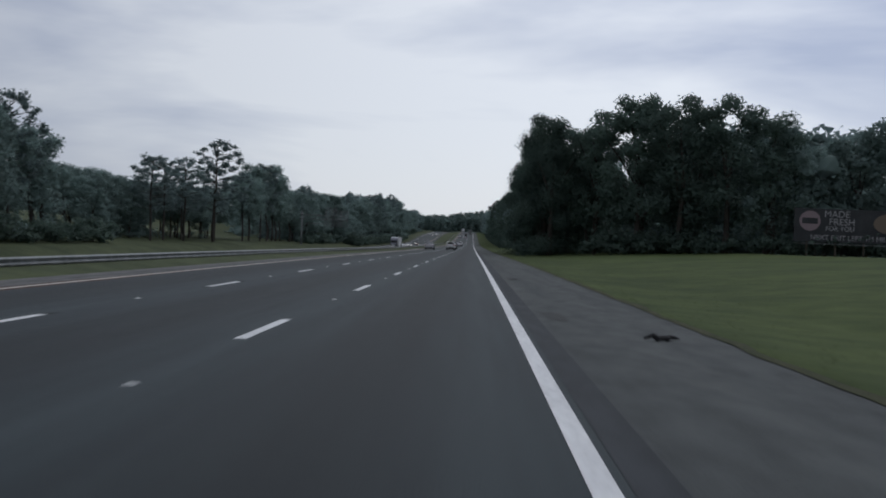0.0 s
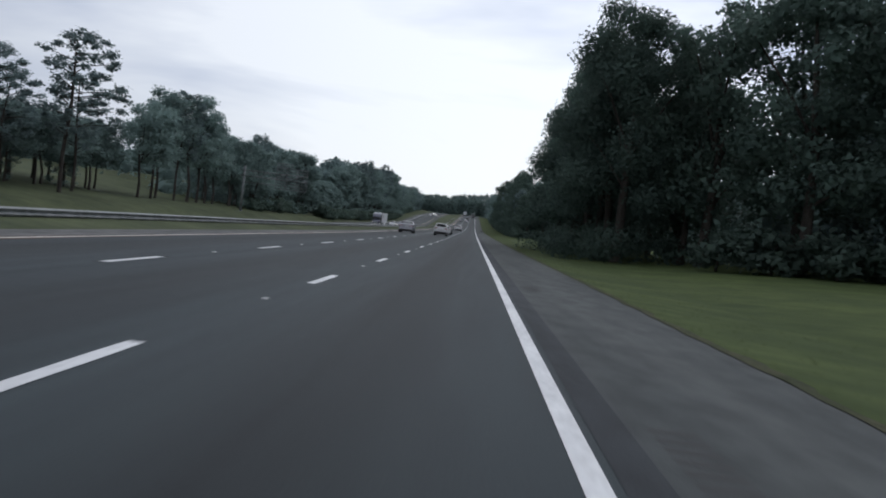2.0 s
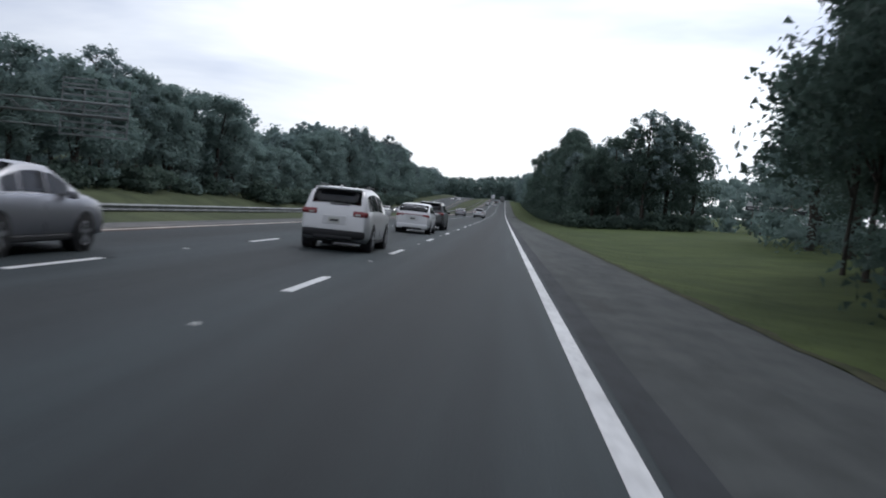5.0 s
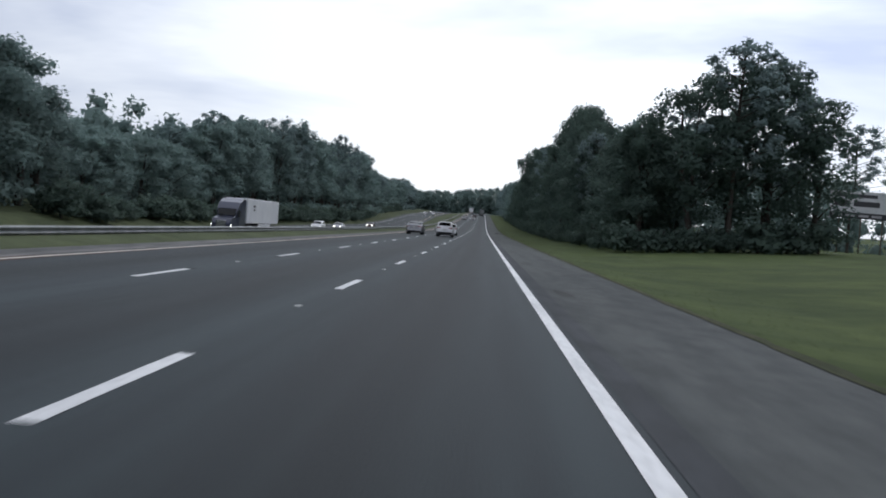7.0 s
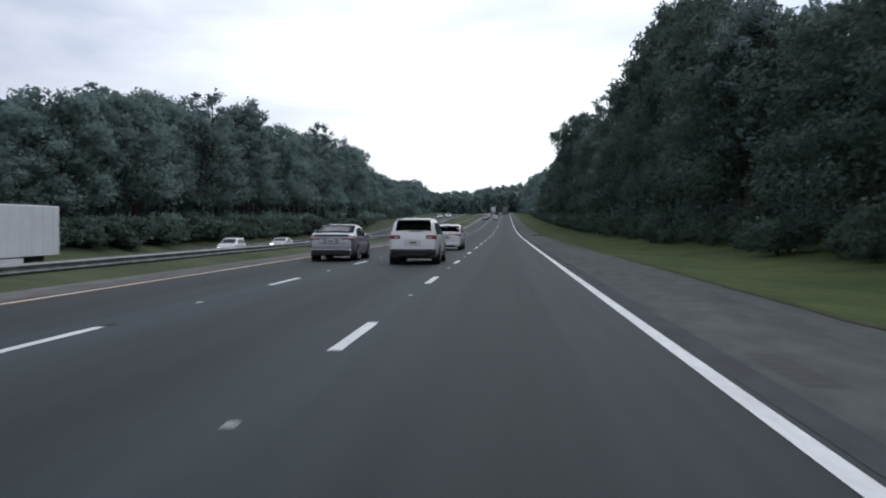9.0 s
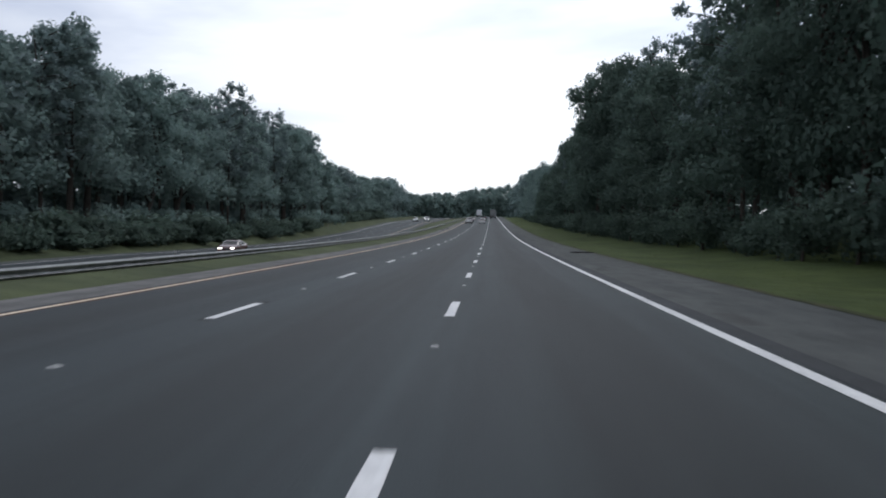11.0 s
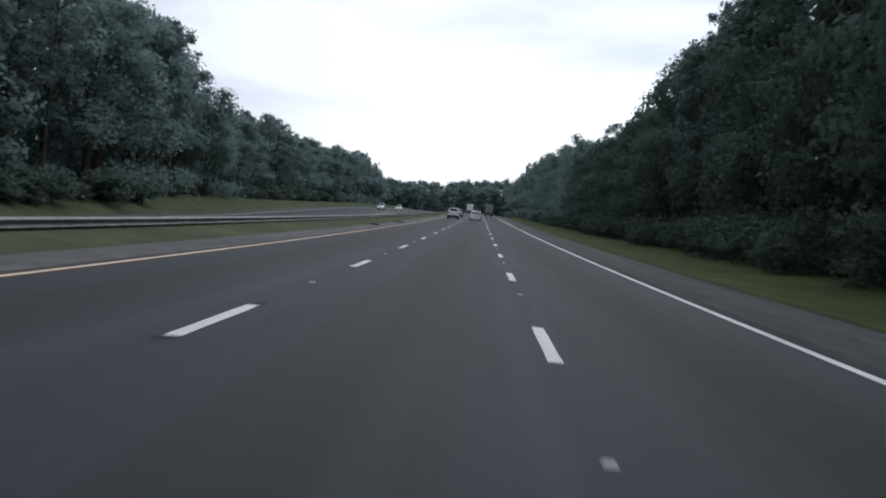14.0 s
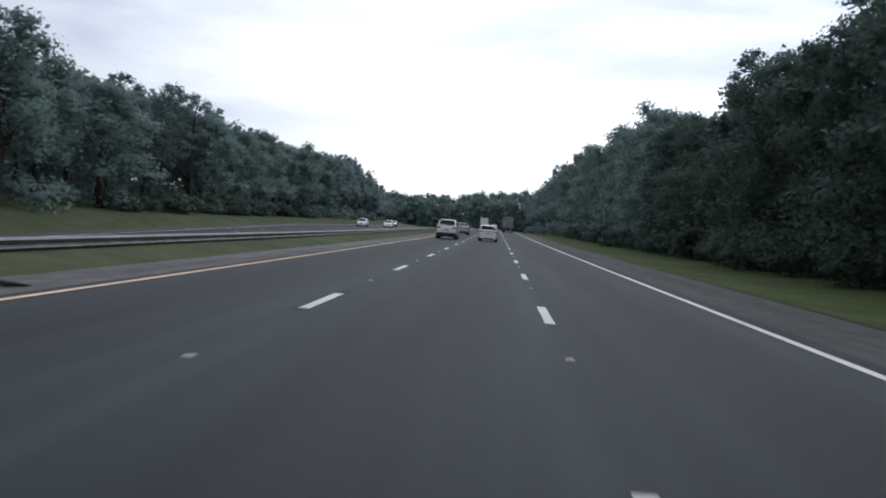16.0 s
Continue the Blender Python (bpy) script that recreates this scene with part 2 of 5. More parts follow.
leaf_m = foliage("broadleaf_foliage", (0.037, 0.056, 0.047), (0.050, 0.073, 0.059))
# the next three greens have a pale blue-grey haze veil painted into them
haze_leaf_m = foliage("haze_paled_foliage", (0.090, 0.126, 0.118), (0.104, 0.142, 0.130))
inner_haze_leaf_m = foliage("inner_wood_hazed_leaves", (0.080, 0.110, 0.108), (0.094, 0.126, 0.121))
pine_m = foliage("hazed_pine_foliage", (0.080, 0.108, 0.108), (0.096, 0.126, 0.122))
shrub_m = foliage("shrub_foliage", (0.040, 0.059, 0.049), (0.054, 0.077, 0.060), 0.8)
bark_m, an, al, ab = material("bark", (0.10, 0.085, 0.07), 0.95, 0, 0.1)
noise_mix(bark_m, an, al, ab, [(0.045, 0.040, 0.036), (0.09, 0.078, 0.068), (0.7, 0.7, 0.7), (1.1, 1.1, 1.1)],
          [3.0, 14.0], stretch=(2, 2, 0.4), bump=0.6, bump_scale=18)
steel_m, an, al, ab = material("galvanised_steel", (0.42, 0.43, 0.44), 0.6, 0.2, 0.4)
noise_mix(steel_m, an, al, ab, [(0.17, 0.18, 0.182), (0.27, 0.28, 0.285), (0.70, 0.72, 0.72), (1.05, 1.05, 1.05)],
          [1.2, 9.0], bump=0.1, bump_scale=25)
wood_m, an, al, ab = material("weathered_post_wood", (0.2, 0.17, 0.14), 0.95)
noise_mix(wood_m, an, al, ab, [(0.13, 0.11, 0.09), (0.24, 0.21, 0.18), (0.7, 0.7, 0.7), (1.1, 1.1, 1.1)], [4, 20], stretch=(3, 3, .5))


# ---- mesh helpers ----
NORMALS = {}


def mesh_from(name, verts, faces, mat, smooth=False, normals=None):
    me = bpy.data.meshes.new(name)
    me.from_pydata([tuple(map(float, v)) for v in verts], [], [tuple(map(int, f)) for f in faces])
    me.materials.append(mat)
    if smooth:
        me.polygons.foreach_set("use_smooth", [True] * len(me.polygons))
    me.update()
    if normals is not None:
        nv = np.asarray(normals, dtype=float)
        nv = nv / (np.linalg.norm(nv, axis=1)[:, None] + 1e-9)
        me.polygons.foreach_set("use_smooth", [True] * len(me.polygons))
        me.normals_split_custom_set_from_vertices(nv.tolist())
        NORMALS[me.name] = nv
    return me


def child(name, me, parent, label="", kind="", at=None):
    ob = new(name, me)
    ob.parent = parent
    if at is not None:
        ob.matrix_basis = at if isinstance(at, Matrix) else Matrix.Translation(at)
    return tagged(ob, label, kind=kind)


def part(name, bm, mat, parent, label="", smooth=False, at=None):
    me = bpy.data.meshes.new(name)
    bm.to_mesh(me)
    bm.free()
    me.materials.append(mat)
    if smooth:
        me.polygons.foreach_set("use_smooth", [True] * len(me.polygons))
    return child(name, me, parent, label, at=at)


def ribbon(x0, x1, lift, y0, y1, step=4.0, skirt=0.0, opposite=False):
    """A strip along the road between two offsets, with sides that go down by skirt."""
    n = max(2, int((y1 - y0) / step) + 1)
    vs, fs = [], []
    xs = [x0, x1] if not skirt else [x0, x0, x1, x1]
    for i in range(n):
        y = y0 + (y1 - y0) * i / (n - 1)
        z = road_z(y) + lift + (opp_lift(y) if opposite else 0)
        zs = [z, z] if not skirt else [z - skirt, z, z, z - skirt]
        vs += [(x, y, q) for x, q in zip(xs, zs)]
    k = len(xs)
    for i in range(n - 1):
        for j in range(k - 1):
            a = i * k + j
            fs.append((a, a + 1, a + k + 1, a + k))
    return vs, fs


# ---- ground ----
def relief(x, y):
    return 0.10 * noise.noise((x * .15, y * .08, 0))


def build_ground():
    xs = sorted(set([v for v in CROSS_X] + list(np.arange(-140, 61, 5.0)) + list(np.arange(5.2, 14, 0.8)) + [-11.0, -11.4, -11.9, -13.0, -13.5, -14, -15.5, -19, -200, -600, -1200, 100, 160, 220, 600, 1200]))
    ys = list(np.arange(-400, -40, 20.0)) + list(np.arange(-40, 1240, 4.0)) + list(np.arange(1240, 1600, 40.0)) + [1700, 2000, 2500, 3200, 4000]
    vs, fs = [], []
    for y in ys:
        for x in xs:
            z = ground_z(x, y)
            if x > 5.3 or x < -10.6:
                away = min(1.0, (abs(x - 5.2) if x > 0 else abs(x + 10.5)) / 6)
                z += away * relief(x, y)
                if -40 < x < -20:
                    z = ground_z(x, y) - 0.05
            if x < -60:
                z += min(1, (-60 - x) / 60) * 1.6 * noise.noise((x * .012, y * .008, 5))
            vs.append((x, y, z))
    k = len(xs)
    for i in range(len(ys) - 1):
        for j in range(k - 1):
            a = i * k + j
            fs.append((a, a + 1, a + k + 1, a + k))
    ob = new("ground", mesh_from("ground", vs, fs, grass_m, True))
    return tagged(ob, "mown green roadside grass verge and rising meadow", "ground", kind="structure")


build_ground()
ROAD0, ROAD1 = -60.0, 1300.0
vs, fs = ribbon(-9.1, 2.28, 0.0, ROAD0, ROAD1, 4, 0.2)
road = tagged(new("road", mesh_from("road", vs, fs, asphalt)), "three-lane dark grey asphalt highway carriageway", "road", kind="structure")
vs, fs = ribbon(2.36, 5.1, -0.006, ROAD0, ROAD1, 4, 0.2)
shoulder = tagged(new("shoulder_right", mesh_from("shoulder", vs, fs, shoulder_m)), "paved grey-brown asphalt shoulder beside the lanes", "shoulder", kind="structure")
vs, fs = ribbon(-10.4, -9.14, -0.006, ROAD0, ROAD1, 4, 0.2)
tagged(new("shoulder_left", mesh_from("shoulder", vs, fs, pale_shoulder_m)), "narrow pale weathered asphalt shoulder beside the grass median", "shoulder", kind="structure")
vs, fs = ribbon(2.12, 2.44, 0.004, ROAD0, ROAD1, 4)
child("sealed_joint", mesh_from("joint", vs, fs, seam_m), shoulder, "dark sealed joint between lane and shoulder")
vs, fs = ribbon(-9.14, -9.1, -0.012, ROAD0, ROAD1, 4, 0.15)
child("sealed_joint", mesh_from("joint", vs, fs, seam_m), road)
vs, fs = ribbon(1.865, 2.045, 0.006, ROAD0, ROAD1, 4)
child("edge_line", mesh_from("edge_line", vs, fs, white_line), road, "solid white edge line")
vs, fs = ribbon(-8.885, -8.745, 0.006, ROAD0, 320, 4)
child("edge_line", mesh_from("edge_line", vs, fs, bleached_line), road, "solid bleached pale edge line")
vs, fs = ribbon(-8.875, -8.755, 0.006, 320, ROAD1, 4)
child("edge_line", mesh_from("edge_line", vs, fs, yellow_line), road, "solid faded yellow edge line")


def tube(path, radii, sides=7):
    """Verts and faces of a tapering tube through the points of path."""
    vs, fs = [], []
    for i, (p, r) in enumerate(zip(path, radii)):
        a = Vector(path[min(i + 1, len(path) - 1)]) - Vector(path[max(i - 1, 0)])
        a.normalize()
        u = a.orthogonal().normalized()
        w = a.cross(u)
        for k in range(sides):
            t = 2 * math.pi * k / sides
            vs.append(Vector(p) + (u * math.cos(t) + w * math.sin(t)) * r)
    for i in range(len(path) - 1):
        for k in range(sides):
            a, b = i * sides + k, i * sides + (k + 1) % sides
            fs.append((a, b, b + sides, a + sides))
    return vs, fs


def leaves(rng, centres, radii, counts, size, flat=0.8, shell=0.55, front=False, lean=.5, curl=.5):
    """Single-triangle leaf sprays spread through clumps."""
    out_v, out_n = [], []
    for c, r, n in zip(centres, radii, counts):
        # the side turned into the wood carries fewer clumps
        if front and c[1] > .5 and rng.random() < .62:
            continue
        d = rng.normal(size=(n, 3))
        d /= np.linalg.norm(d, axis=1)[:, None]
        rad = r * (shell + (1.06 - shell) * rng.random(n)) * (1 + 0.12 * (2 * rng.random(n) - 1))
        p = c + d * rad[:, None] * np.array([1, 1, flat])
        nrm = d * 0.9 + rng.normal(size=(n, 3)) * 0.75 + np.array([0, 0, .35])
        u = np.cross(nrm, rng.normal(size=(n, 3)))
        u /= np.linalg.norm(u, axis=1)[:, None] + 1e-9
        w = np.cross(nrm, u)
        w /= np.linalg.norm(w, axis=1)[:, None] + 1e-9
        s = size * (0.55 + 0.9 * rng.random(n))[:, None]
        out = np.array([c[0], c[1], 0]) / (np.hypot(c[0], c[1]) + 1.2)
        soft = d * curl + out * lean + rng.normal(size=(n, 3)) * .13 + np.array([0, 0, .3])
        out_n.append(np.repeat(soft, 3, axis=0))
        tri = np.stack([p - u * s * .55, p + u * s * .5 + w * s * .18, p + w * s * (.75 + .4 * rng.random(n))[:, None]], 1)
        away = np.einsum("ij,ij->i", np.cross(tri[:, 1] - tri[:, 0], tri[:, 2] - tri[:, 0]), soft) < 0
        tri[away] = tri[away][:, ::-1]
        out_v.append(tri.reshape(-1, 3))
    v = np.concatenate(out_v)
    f = np.arange(len(v)).reshape(-1, 3)
    return v, f, np.concatenate(out_n)


def ball():
    bm = bmesh.new()
    bmesh.ops.create_icosphere(bm, subdivisions=1, radius=1)
    vs = [np.array(v.co) for v in bm.verts]
    fs = [[v.index for v in f.verts] for f in bm.faces]
    bm.free()
    return vs, fs


BALL = ball()


def blob(rng, c, r, flat):
    """The matted twigs and leaves inside a clump, which close it to the sky."""
    vs, fs = BALL
    return [c + v * r * (0.68 + .52 * rng.random()) * np.array([1, 1, flat]) for v in vs], fs, [v * .35 + np.array([0, 0, .45]) for v in vs]


def join(pieces):
    vs, fs = [], []
    for v, f in pieces:
        k = len(vs)
        vs.extend(v)
        fs.extend([[i + k for i in q] for q in f])
    return vs, fs


# broadleaf crowns: clumps, least clump radius, leaf sprays in a clump, spray size, share of the clump that is closed
CROWNS = {"broadleaf_near": (46, 1.05, 260, .26, 0), "broadleaf_close": (48, 1.05, 560, .18, 0), "broadleaf_near_high": (40, 1.0, 260, .25, 0),
          "broadleaf_far": (20, 1.7, 50, .85, .4), "broadleaf": (36, 1.2, 210, .31, .34), "broadleaf_high": (32, 1.2, 190, .31, .3)}


def make_tree(kind, seed):
    """One tree at the origin: an empty with trunk and crown meshes."""
    rng = np.random.default_rng(seed)
    ob = new("tree")
    if kind in ("broadleaf", "broadleaf_near", "broadleaf_high", "broadleaf_far", "broadleaf_near_high", "broadleaf_close"):
        fine = kind.startswith("broadleaf_near") or kind == "broadleaf_close"
        low = 6.2 if kind.endswith("high") else 2.2
        h = 17.0
        path = [(0, 0, -.4), (0.1, 0, 2.5), (0.3 * rng.normal(), .3 * rng.normal(), 7), (.6 * rng.normal(), .6 * rng.normal(), 13)]
        pieces = [tube(path, [.22, .17, .13, .06] if low > 3 else [.36, .27, .2, .07])]
        cs, rs = [], []
        n, spread, count, size, fill = CROWNS[kind]
        for i in range(n):
            z = 1.4 if i < 3 and low < 3 else low + (h - 1.6 - low) * ((i + .5) / n) ** 0.85
            w = 4.7 * math.sin(math.pi * min(1, .30 + .585 * z / h)) ** .7
            a = i * 2.4 + rng.random()
            q = w * (0.25 + .6 * rng.random())
            cs.append(np.array([math.cos(a) * q, math.sin(a) * q, z + rng.normal() * .4]))
            rs.append(spread + .95 * rng.random() * (1.25 - z / h))
        for i in range(5):
            j = rng.integers(8, n - 4)
            b = cs[j]
            pieces.append(tube([(0, 0, b[2] * .55), tuple(b * np.array([.5, .5, .8])), tuple(b)], [.11, .07, .03], 5))
        v, f, ln = leaves(rng, cs, rs, [count] * n, size, .8, .38, kind != 'broadleaf_far')
        core = [blob(rng, c, r * fill, .8) for c, r in zip(cs, rs) if fill and (c[1] < .9 or kind == 'broadleaf_far')]
        # crowns outside the fine kinds take the green with haze painted in
        mat = leaf_m if fine or kind == "broadleaf_far" else haze_leaf_m
    elif kind in ("pine", "pine_far"):
        h = 20.0
        path = [(0, 0, -.4), (.05, 0, 5), (.25 * rng.normal(), .2 * rng.normal(), 11), (.4 * rng.normal(), .4 * rng.normal(), 19)]
        pieces = [tube(path, [.19, .165, .13, .05])]
        cs, rs = [], []
        n = 58
        lean = rng.normal(size=2) * .6
        for i in range(n):
            z = 7.5 + (h - 7.4) * ((i + .5) / n) ** .9
            w = (.6 + 3.6 * math.sin(math.pi * min(1, (z - 5.5) / (h - 4.6))) ** .8) * (.35 + .75 * rng.random())
            a = i * 2.4 + rng.random() * 1.2
            c = np.array([math.cos(a) * w + lean[0] * z / h, math.sin(a) * w + lean[1] * z / h, z])
            cs.append(c)
            rs.append(.5 + .5 * rng.random())
            if i % 2 == 0:
                pieces.append(tube([(0, 0, z - 1.0), tuple(c * np.array([.6, .6, 1]) - np.array([0, 0, .4])), tuple(c)], [.08, .05, .02], 4))
        v, f, ln = leaves(rng, cs, rs, [72 if kind == "pine" else 22] * n, 0.30 if kind == "pine" else .62, .8, .15)
        core = []
        # pine green is lifted blue-grey as well, haze put into the colour
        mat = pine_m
    else:
        pieces = [tube([(0, 0, -.3), (.1, .05, 1.2), (.2, .2, 2.4)], [.09, .07, .03], 5)]
        cs, rs = [], []
        n = 11
        for i in range(n):
            a = i * 2.4
            q = 1.5 * math.sqrt((i + .3) / n)
            cs.append(np.array([math.cos(a) * q, math.sin(a) * q, .5 + 2.3 * rng.random() * (1 - .3 * q)]))
            rs.append(.75 + .45 * rng.random())
        near = kind == 'shrub_near'
        v, f, ln = leaves(rng, cs, rs, [190 if near else 95] * n, 0.18 if near else .3, .85, .25, True)
        core = []
        mat = shrub_m
    tv, tf = join(pieces)
    child("trunk", mesh_from("trunk", tv, tf, bark_m, True), ob, "grey-brown bark trunk with limbs")
    cv, cf = join([q[:2] for q in core])
    cn = [q for c in core for q in c[2]]
    k = len(cv)
    child("crown", mesh_from("crown", list(cv) + list(v), list(cf) + list(f + k), mat, normals=list(cn) + list(ln)), ob, "clumped dark green foliage")
    return ob


TREES = {"pine_far": [make_tree("pine_far", 160 + i) for i in range(3)], "broadleaf_far": [make_tree("broadleaf_far", 140 + i) for i in range(3)], "broadleaf_high": [make_tree("broadleaf_high", 120 + i) for i in range(3)], "broadleaf_close": [make_tree("broadleaf_close", 290 + i) for i in range(3)], "broadleaf_near_high": [make_tree("broadleaf_near_high", 190 + i) for i in range(2)], "broadleaf_near": [make_tree("broadleaf_near", 90 + i) for i in range(5)], "broadleaf": [make_tree("broadleaf", 10 + i) for i in range(6)],
         "pine": [make_tree("pine", 40 + i) for i in range(4)],
         "shrub": [make_tree("shrub", 70 + i) for i in range(3)], "shrub_near": [make_tree("shrub_near", 75 + i) for i in range(3)]}
NAMES = {"pine_far": ("pine_tree", "pine inside the wood"), "broadleaf_far": ("tree", "dark green broadleaf tree inside the wood"), "broadleaf_high": ("tree", "high-crowned broadleaf tree with a bare trunk before the meadow"), "broadleaf_close": ("tree", "tall leafy broadleaf tree standing close to the verge"), "broadleaf_near_high": ("tree", "large leafy tree overhanging the mown meadow"), "broadleaf_near": ("tree", "large leafy broadleaf tree with branches down to the ground"), "broadleaf": ("tree", "dense dark green broadleaf tree at the forest edge"),
         "pine": ("pine_tree", "tall slender pine with an open ragged crown"),
         "shrub": ("shrub", "dense green understory shrub at the forest foot"),
         "shrub_near": ("shrub", "dark leafy shrub between the mown verge and the wood")}
used_first = set()
placing = np.random.default_rng(5)


inner = {"leaf": [], "bark": []}


def plant(kind, x, y, height, group, wide=1.0, joined=False):
    rng = placing
    if joined:
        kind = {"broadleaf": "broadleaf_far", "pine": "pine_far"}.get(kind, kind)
    base = {"broadleaf": 17.0, "broadleaf_far": 17.0, "broadleaf_high": 17.0, "broadleaf_near": 17.0, "broadleaf_near_high": 17.0, "broadleaf_close": 17.0, "pine": 20.0, "pine_far": 20.0, "shrub": 3.4, "shrub_near": 3.4}[kind]
    i = int(rng.integers(len(TREES[kind])))
    src = TREES[kind][i]
    s = height / base
    m = Matrix.LocRotScale((x, y, ground_z(x, y) - 0.05), Euler((0, 0, (-.65 if x > 0 else .65) + rng.normal() * .45 if not kind.startswith('pine') else rng.random() * 6.28)), (s * wide, s * wide, s))
    if joined:
        for o in src.children:
            inner["bark" if o.name.startswith("trunk") else "leaf"].append((o.data, m))
        return None
    if (kind, i) in used_first:
        ob = copy_thing(src, m)
    else:
        ob = src
        used_first.add((kind, i))
    ob.matrix_basis = m
    ob.name = NAMES[kind][0]
    tagged(ob, NAMES[kind][1], NAMES[kind][0].replace("_", " "), group)
    return ob


def join_inner(key, name, mat, label):
    """All trees deeper in the wood, which nobody could count, as one object."""
    vs, loops, sizes, nrm = [], [], [], []
    k = 0
    for me, m in inner[key]:
        co = np.empty(len(me.vertices) * 3)
        me.vertices.foreach_get("co", co)
        a = np.array(m)
        vs.append(co.reshape(-1, 3) @ a[:3, :3].T + a[:3, 3])
        if me.name in NORMALS:
            nrm.append(NORMALS[me.name] @ a[:3, :3].T)
        ix = np.empty(len(me.loops), dtype=np.int32)
        me.loops.foreach_get("vertex_index", ix)
        loops.append(ix + k)
        n = np.empty(len(me.polygons), dtype=np.int32)
        me.polygons.foreach_get("loop_total", n)
        sizes.append(n)
        k += len(me.vertices)
    vs, loops, sizes = np.concatenate(vs), np.concatenate(loops), np.concatenate(sizes)
    me = bpy.data.meshes.new(name)
    me.vertices.add(len(vs))
    me.vertices.foreach_set("co", vs.ravel())
    me.loops.add(len(loops))
    me.loops.foreach_set("vertex_index", loops)
    me.polygons.add(len(sizes))
    me.polygons.foreach_set("loop_start", np.concatenate([[0], np.cumsum(sizes)[:-1]]).astype(np.int32))
    me.update(calc_edges=True)
    me.materials.append(mat)
    if nrm:
        nv = np.concatenate(nrm)
        nv = nv / (np.linalg.norm(nv, axis=1)[:, None] + 1e-9)
        me.polygons.foreach_set("use_smooth", [True] * len(me.polygons))
        me.normals_split_custom_set_from_vertices(nv.tolist())
    tagged(new(name, me), label, "woods", kind="stuff")


# heights of the two wood edges above the road, along it
RIGHT_Y = [146, 185, 207, 330, 352, 363, 380, 393, 402, 416, 437, 453, 466, 484, 500, 544, 560, 576, 590, 598, 606, 612, 622, 632, 642, 657, 676, 700, 730, 800, 1060]
RIGHT_H = [23.5, 21, 17, 14.5, 14, 15.5, 21, 24, 24.5, 23.8, 20.5, 17.5, 18.5, 22.5, 23.5, 23, 21.5, 18.5, 16.5, 15.3, 15.3, 16.5, 16, 13.8, 14.6, 17.8, 19.8, 20, 20.5, 21, 19]
LEFT_Y = [60, 96, 111, 120, 205, 214, 225, 240, 253, 266, 286, 312, 326, 338, 352, 357, 376, 383, 393, 402, 413, 431, 463, 474, 500, 547, 562, 600, 622, 628, 640, 655, 690, 711, 800, 850, 868, 888, 1060]
LEFT_H = [17.5, 17, 16, 14, 15, 17.5, 20, 20, 16.5, 12, 17, 17.5, 19, 16.5, 9.3, 11.2, 12.2, 11, 9.5, 16, 19.5, 20.6, 22.5, 25, 22.5, 24.7, 22.6, 25, 21.5, 16.5, 15.5, 15.5, 18, 17, 18.5, 20.3, 17.5, 11, 12]


def belt(y0, y1, step, x, dx, heights, group, pines=0.2, lower=0.0, kind="broadleaf", wide=1.0, joined=False):
    y = y0
    while y < y1:
        k = "pine" if placing.random() < pines else kind
        xx = x + dx * (placing.random() - .5)
        h = (float(np.interp(y, *heights)) - ground_z(xx, y) + road_z(y)) * (.89 + .16 * placing.random()) - lower
        plant(k, xx, y, h, group, wide * (.9 + .35 * placing.random()) * min(1.25, 17 / h) ** .85, joined)
        y += step * (.75 + .5 * placing.random())


RIGHT, LEFT = "trees of the wood along the right verge", "trees of the wood beyond the opposite carriageway"
HR, HL = (RIGHT_Y, RIGHT_H), (LEFT_Y, LEFT_H)
FLAT = ([0, 1000], [16, 16])
# right side: set back behind the first meadow, then close to the shoulder
for i in range(6):
    plant("broadleaf", 27 + i * 4, 216 + 5 * placing.random(), 9 + 2 * placing.random(), RIGHT, 1.3)
for i in range(9):
    plant("broadleaf", 42 + i * 4.2, 127 + 4 * placing.random() + .4 * i, 16.5 + .35 * i + 3.5 * placing.random(), RIGHT, 1.15)
for x, y, h in ((30, 131, 23.3), (36, 129, 22.6), (25, 136, 24.5), (41, 127, 20.5), (27, 144, 25), (20, 145, 23.5), (34, 138, 22.5)):
    plant("broadleaf_near", x, y, h, RIGHT, 1.1)
for i in range(7):
    plant("broadleaf", 34 + i * 4.2, 151 + 3 * placing.random(), 20 + 2 * placing.random(), RIGHT, 1.3, True)
belt(148, 197, 4.2, 13.6, 2.0, HR, RIGHT, 0, 0, "broadleaf_close", 1.15)
for x, y, h in ((14.2, 197.5, 16), (13.8, 201.5, 13.5), (14.6, 203, 14.5), (13.0, 205.5, 12), (15.4, 208, 12.5), (13.8, 210, 10.5), (17, 201, 15), (18.5, 207, 13)):
    plant("broadleaf_near_high", x + (.2 if y < 204 else 1.8), y, h, RIGHT, .95)
for x, y, h in ((17.8, 201, 13.5), (18.6, 206, 12.5)):
    plant("broadleaf_near", x, y, h, RIGHT, 1.0)
for x, y, h in ((24.5, 242, 15), (27, 250, 17), (30, 259, 17), (33.5, 268, 18), (37, 277, 17), (22.5, 228, 13), (29, 238, 15)):
    plant("broadleaf", x, y, h, RIGHT, 1.25)
for x, y, h in ((18.5, 212, 13), (21, 219, 12)):
    plant("broadleaf_near", x, y, h, RIGHT, 1.0)
belt(150, 207, 6.5, 21, 5, HR, RIGHT, 0, 1.5, "broadleaf_near", 1.1)
belt(207, 322, 8, 58, 8, FLAT, RIGHT, .2, joined=True)
for i, h in enumerate((13.6, 17, 19, 18.5, 15.5)):
    plant("broadleaf_near", 16.2 + i * 4.2, 327 + 4 * placing.random() + i * .8, h + 1.2 * placing.random(), RIGHT, 1.15)
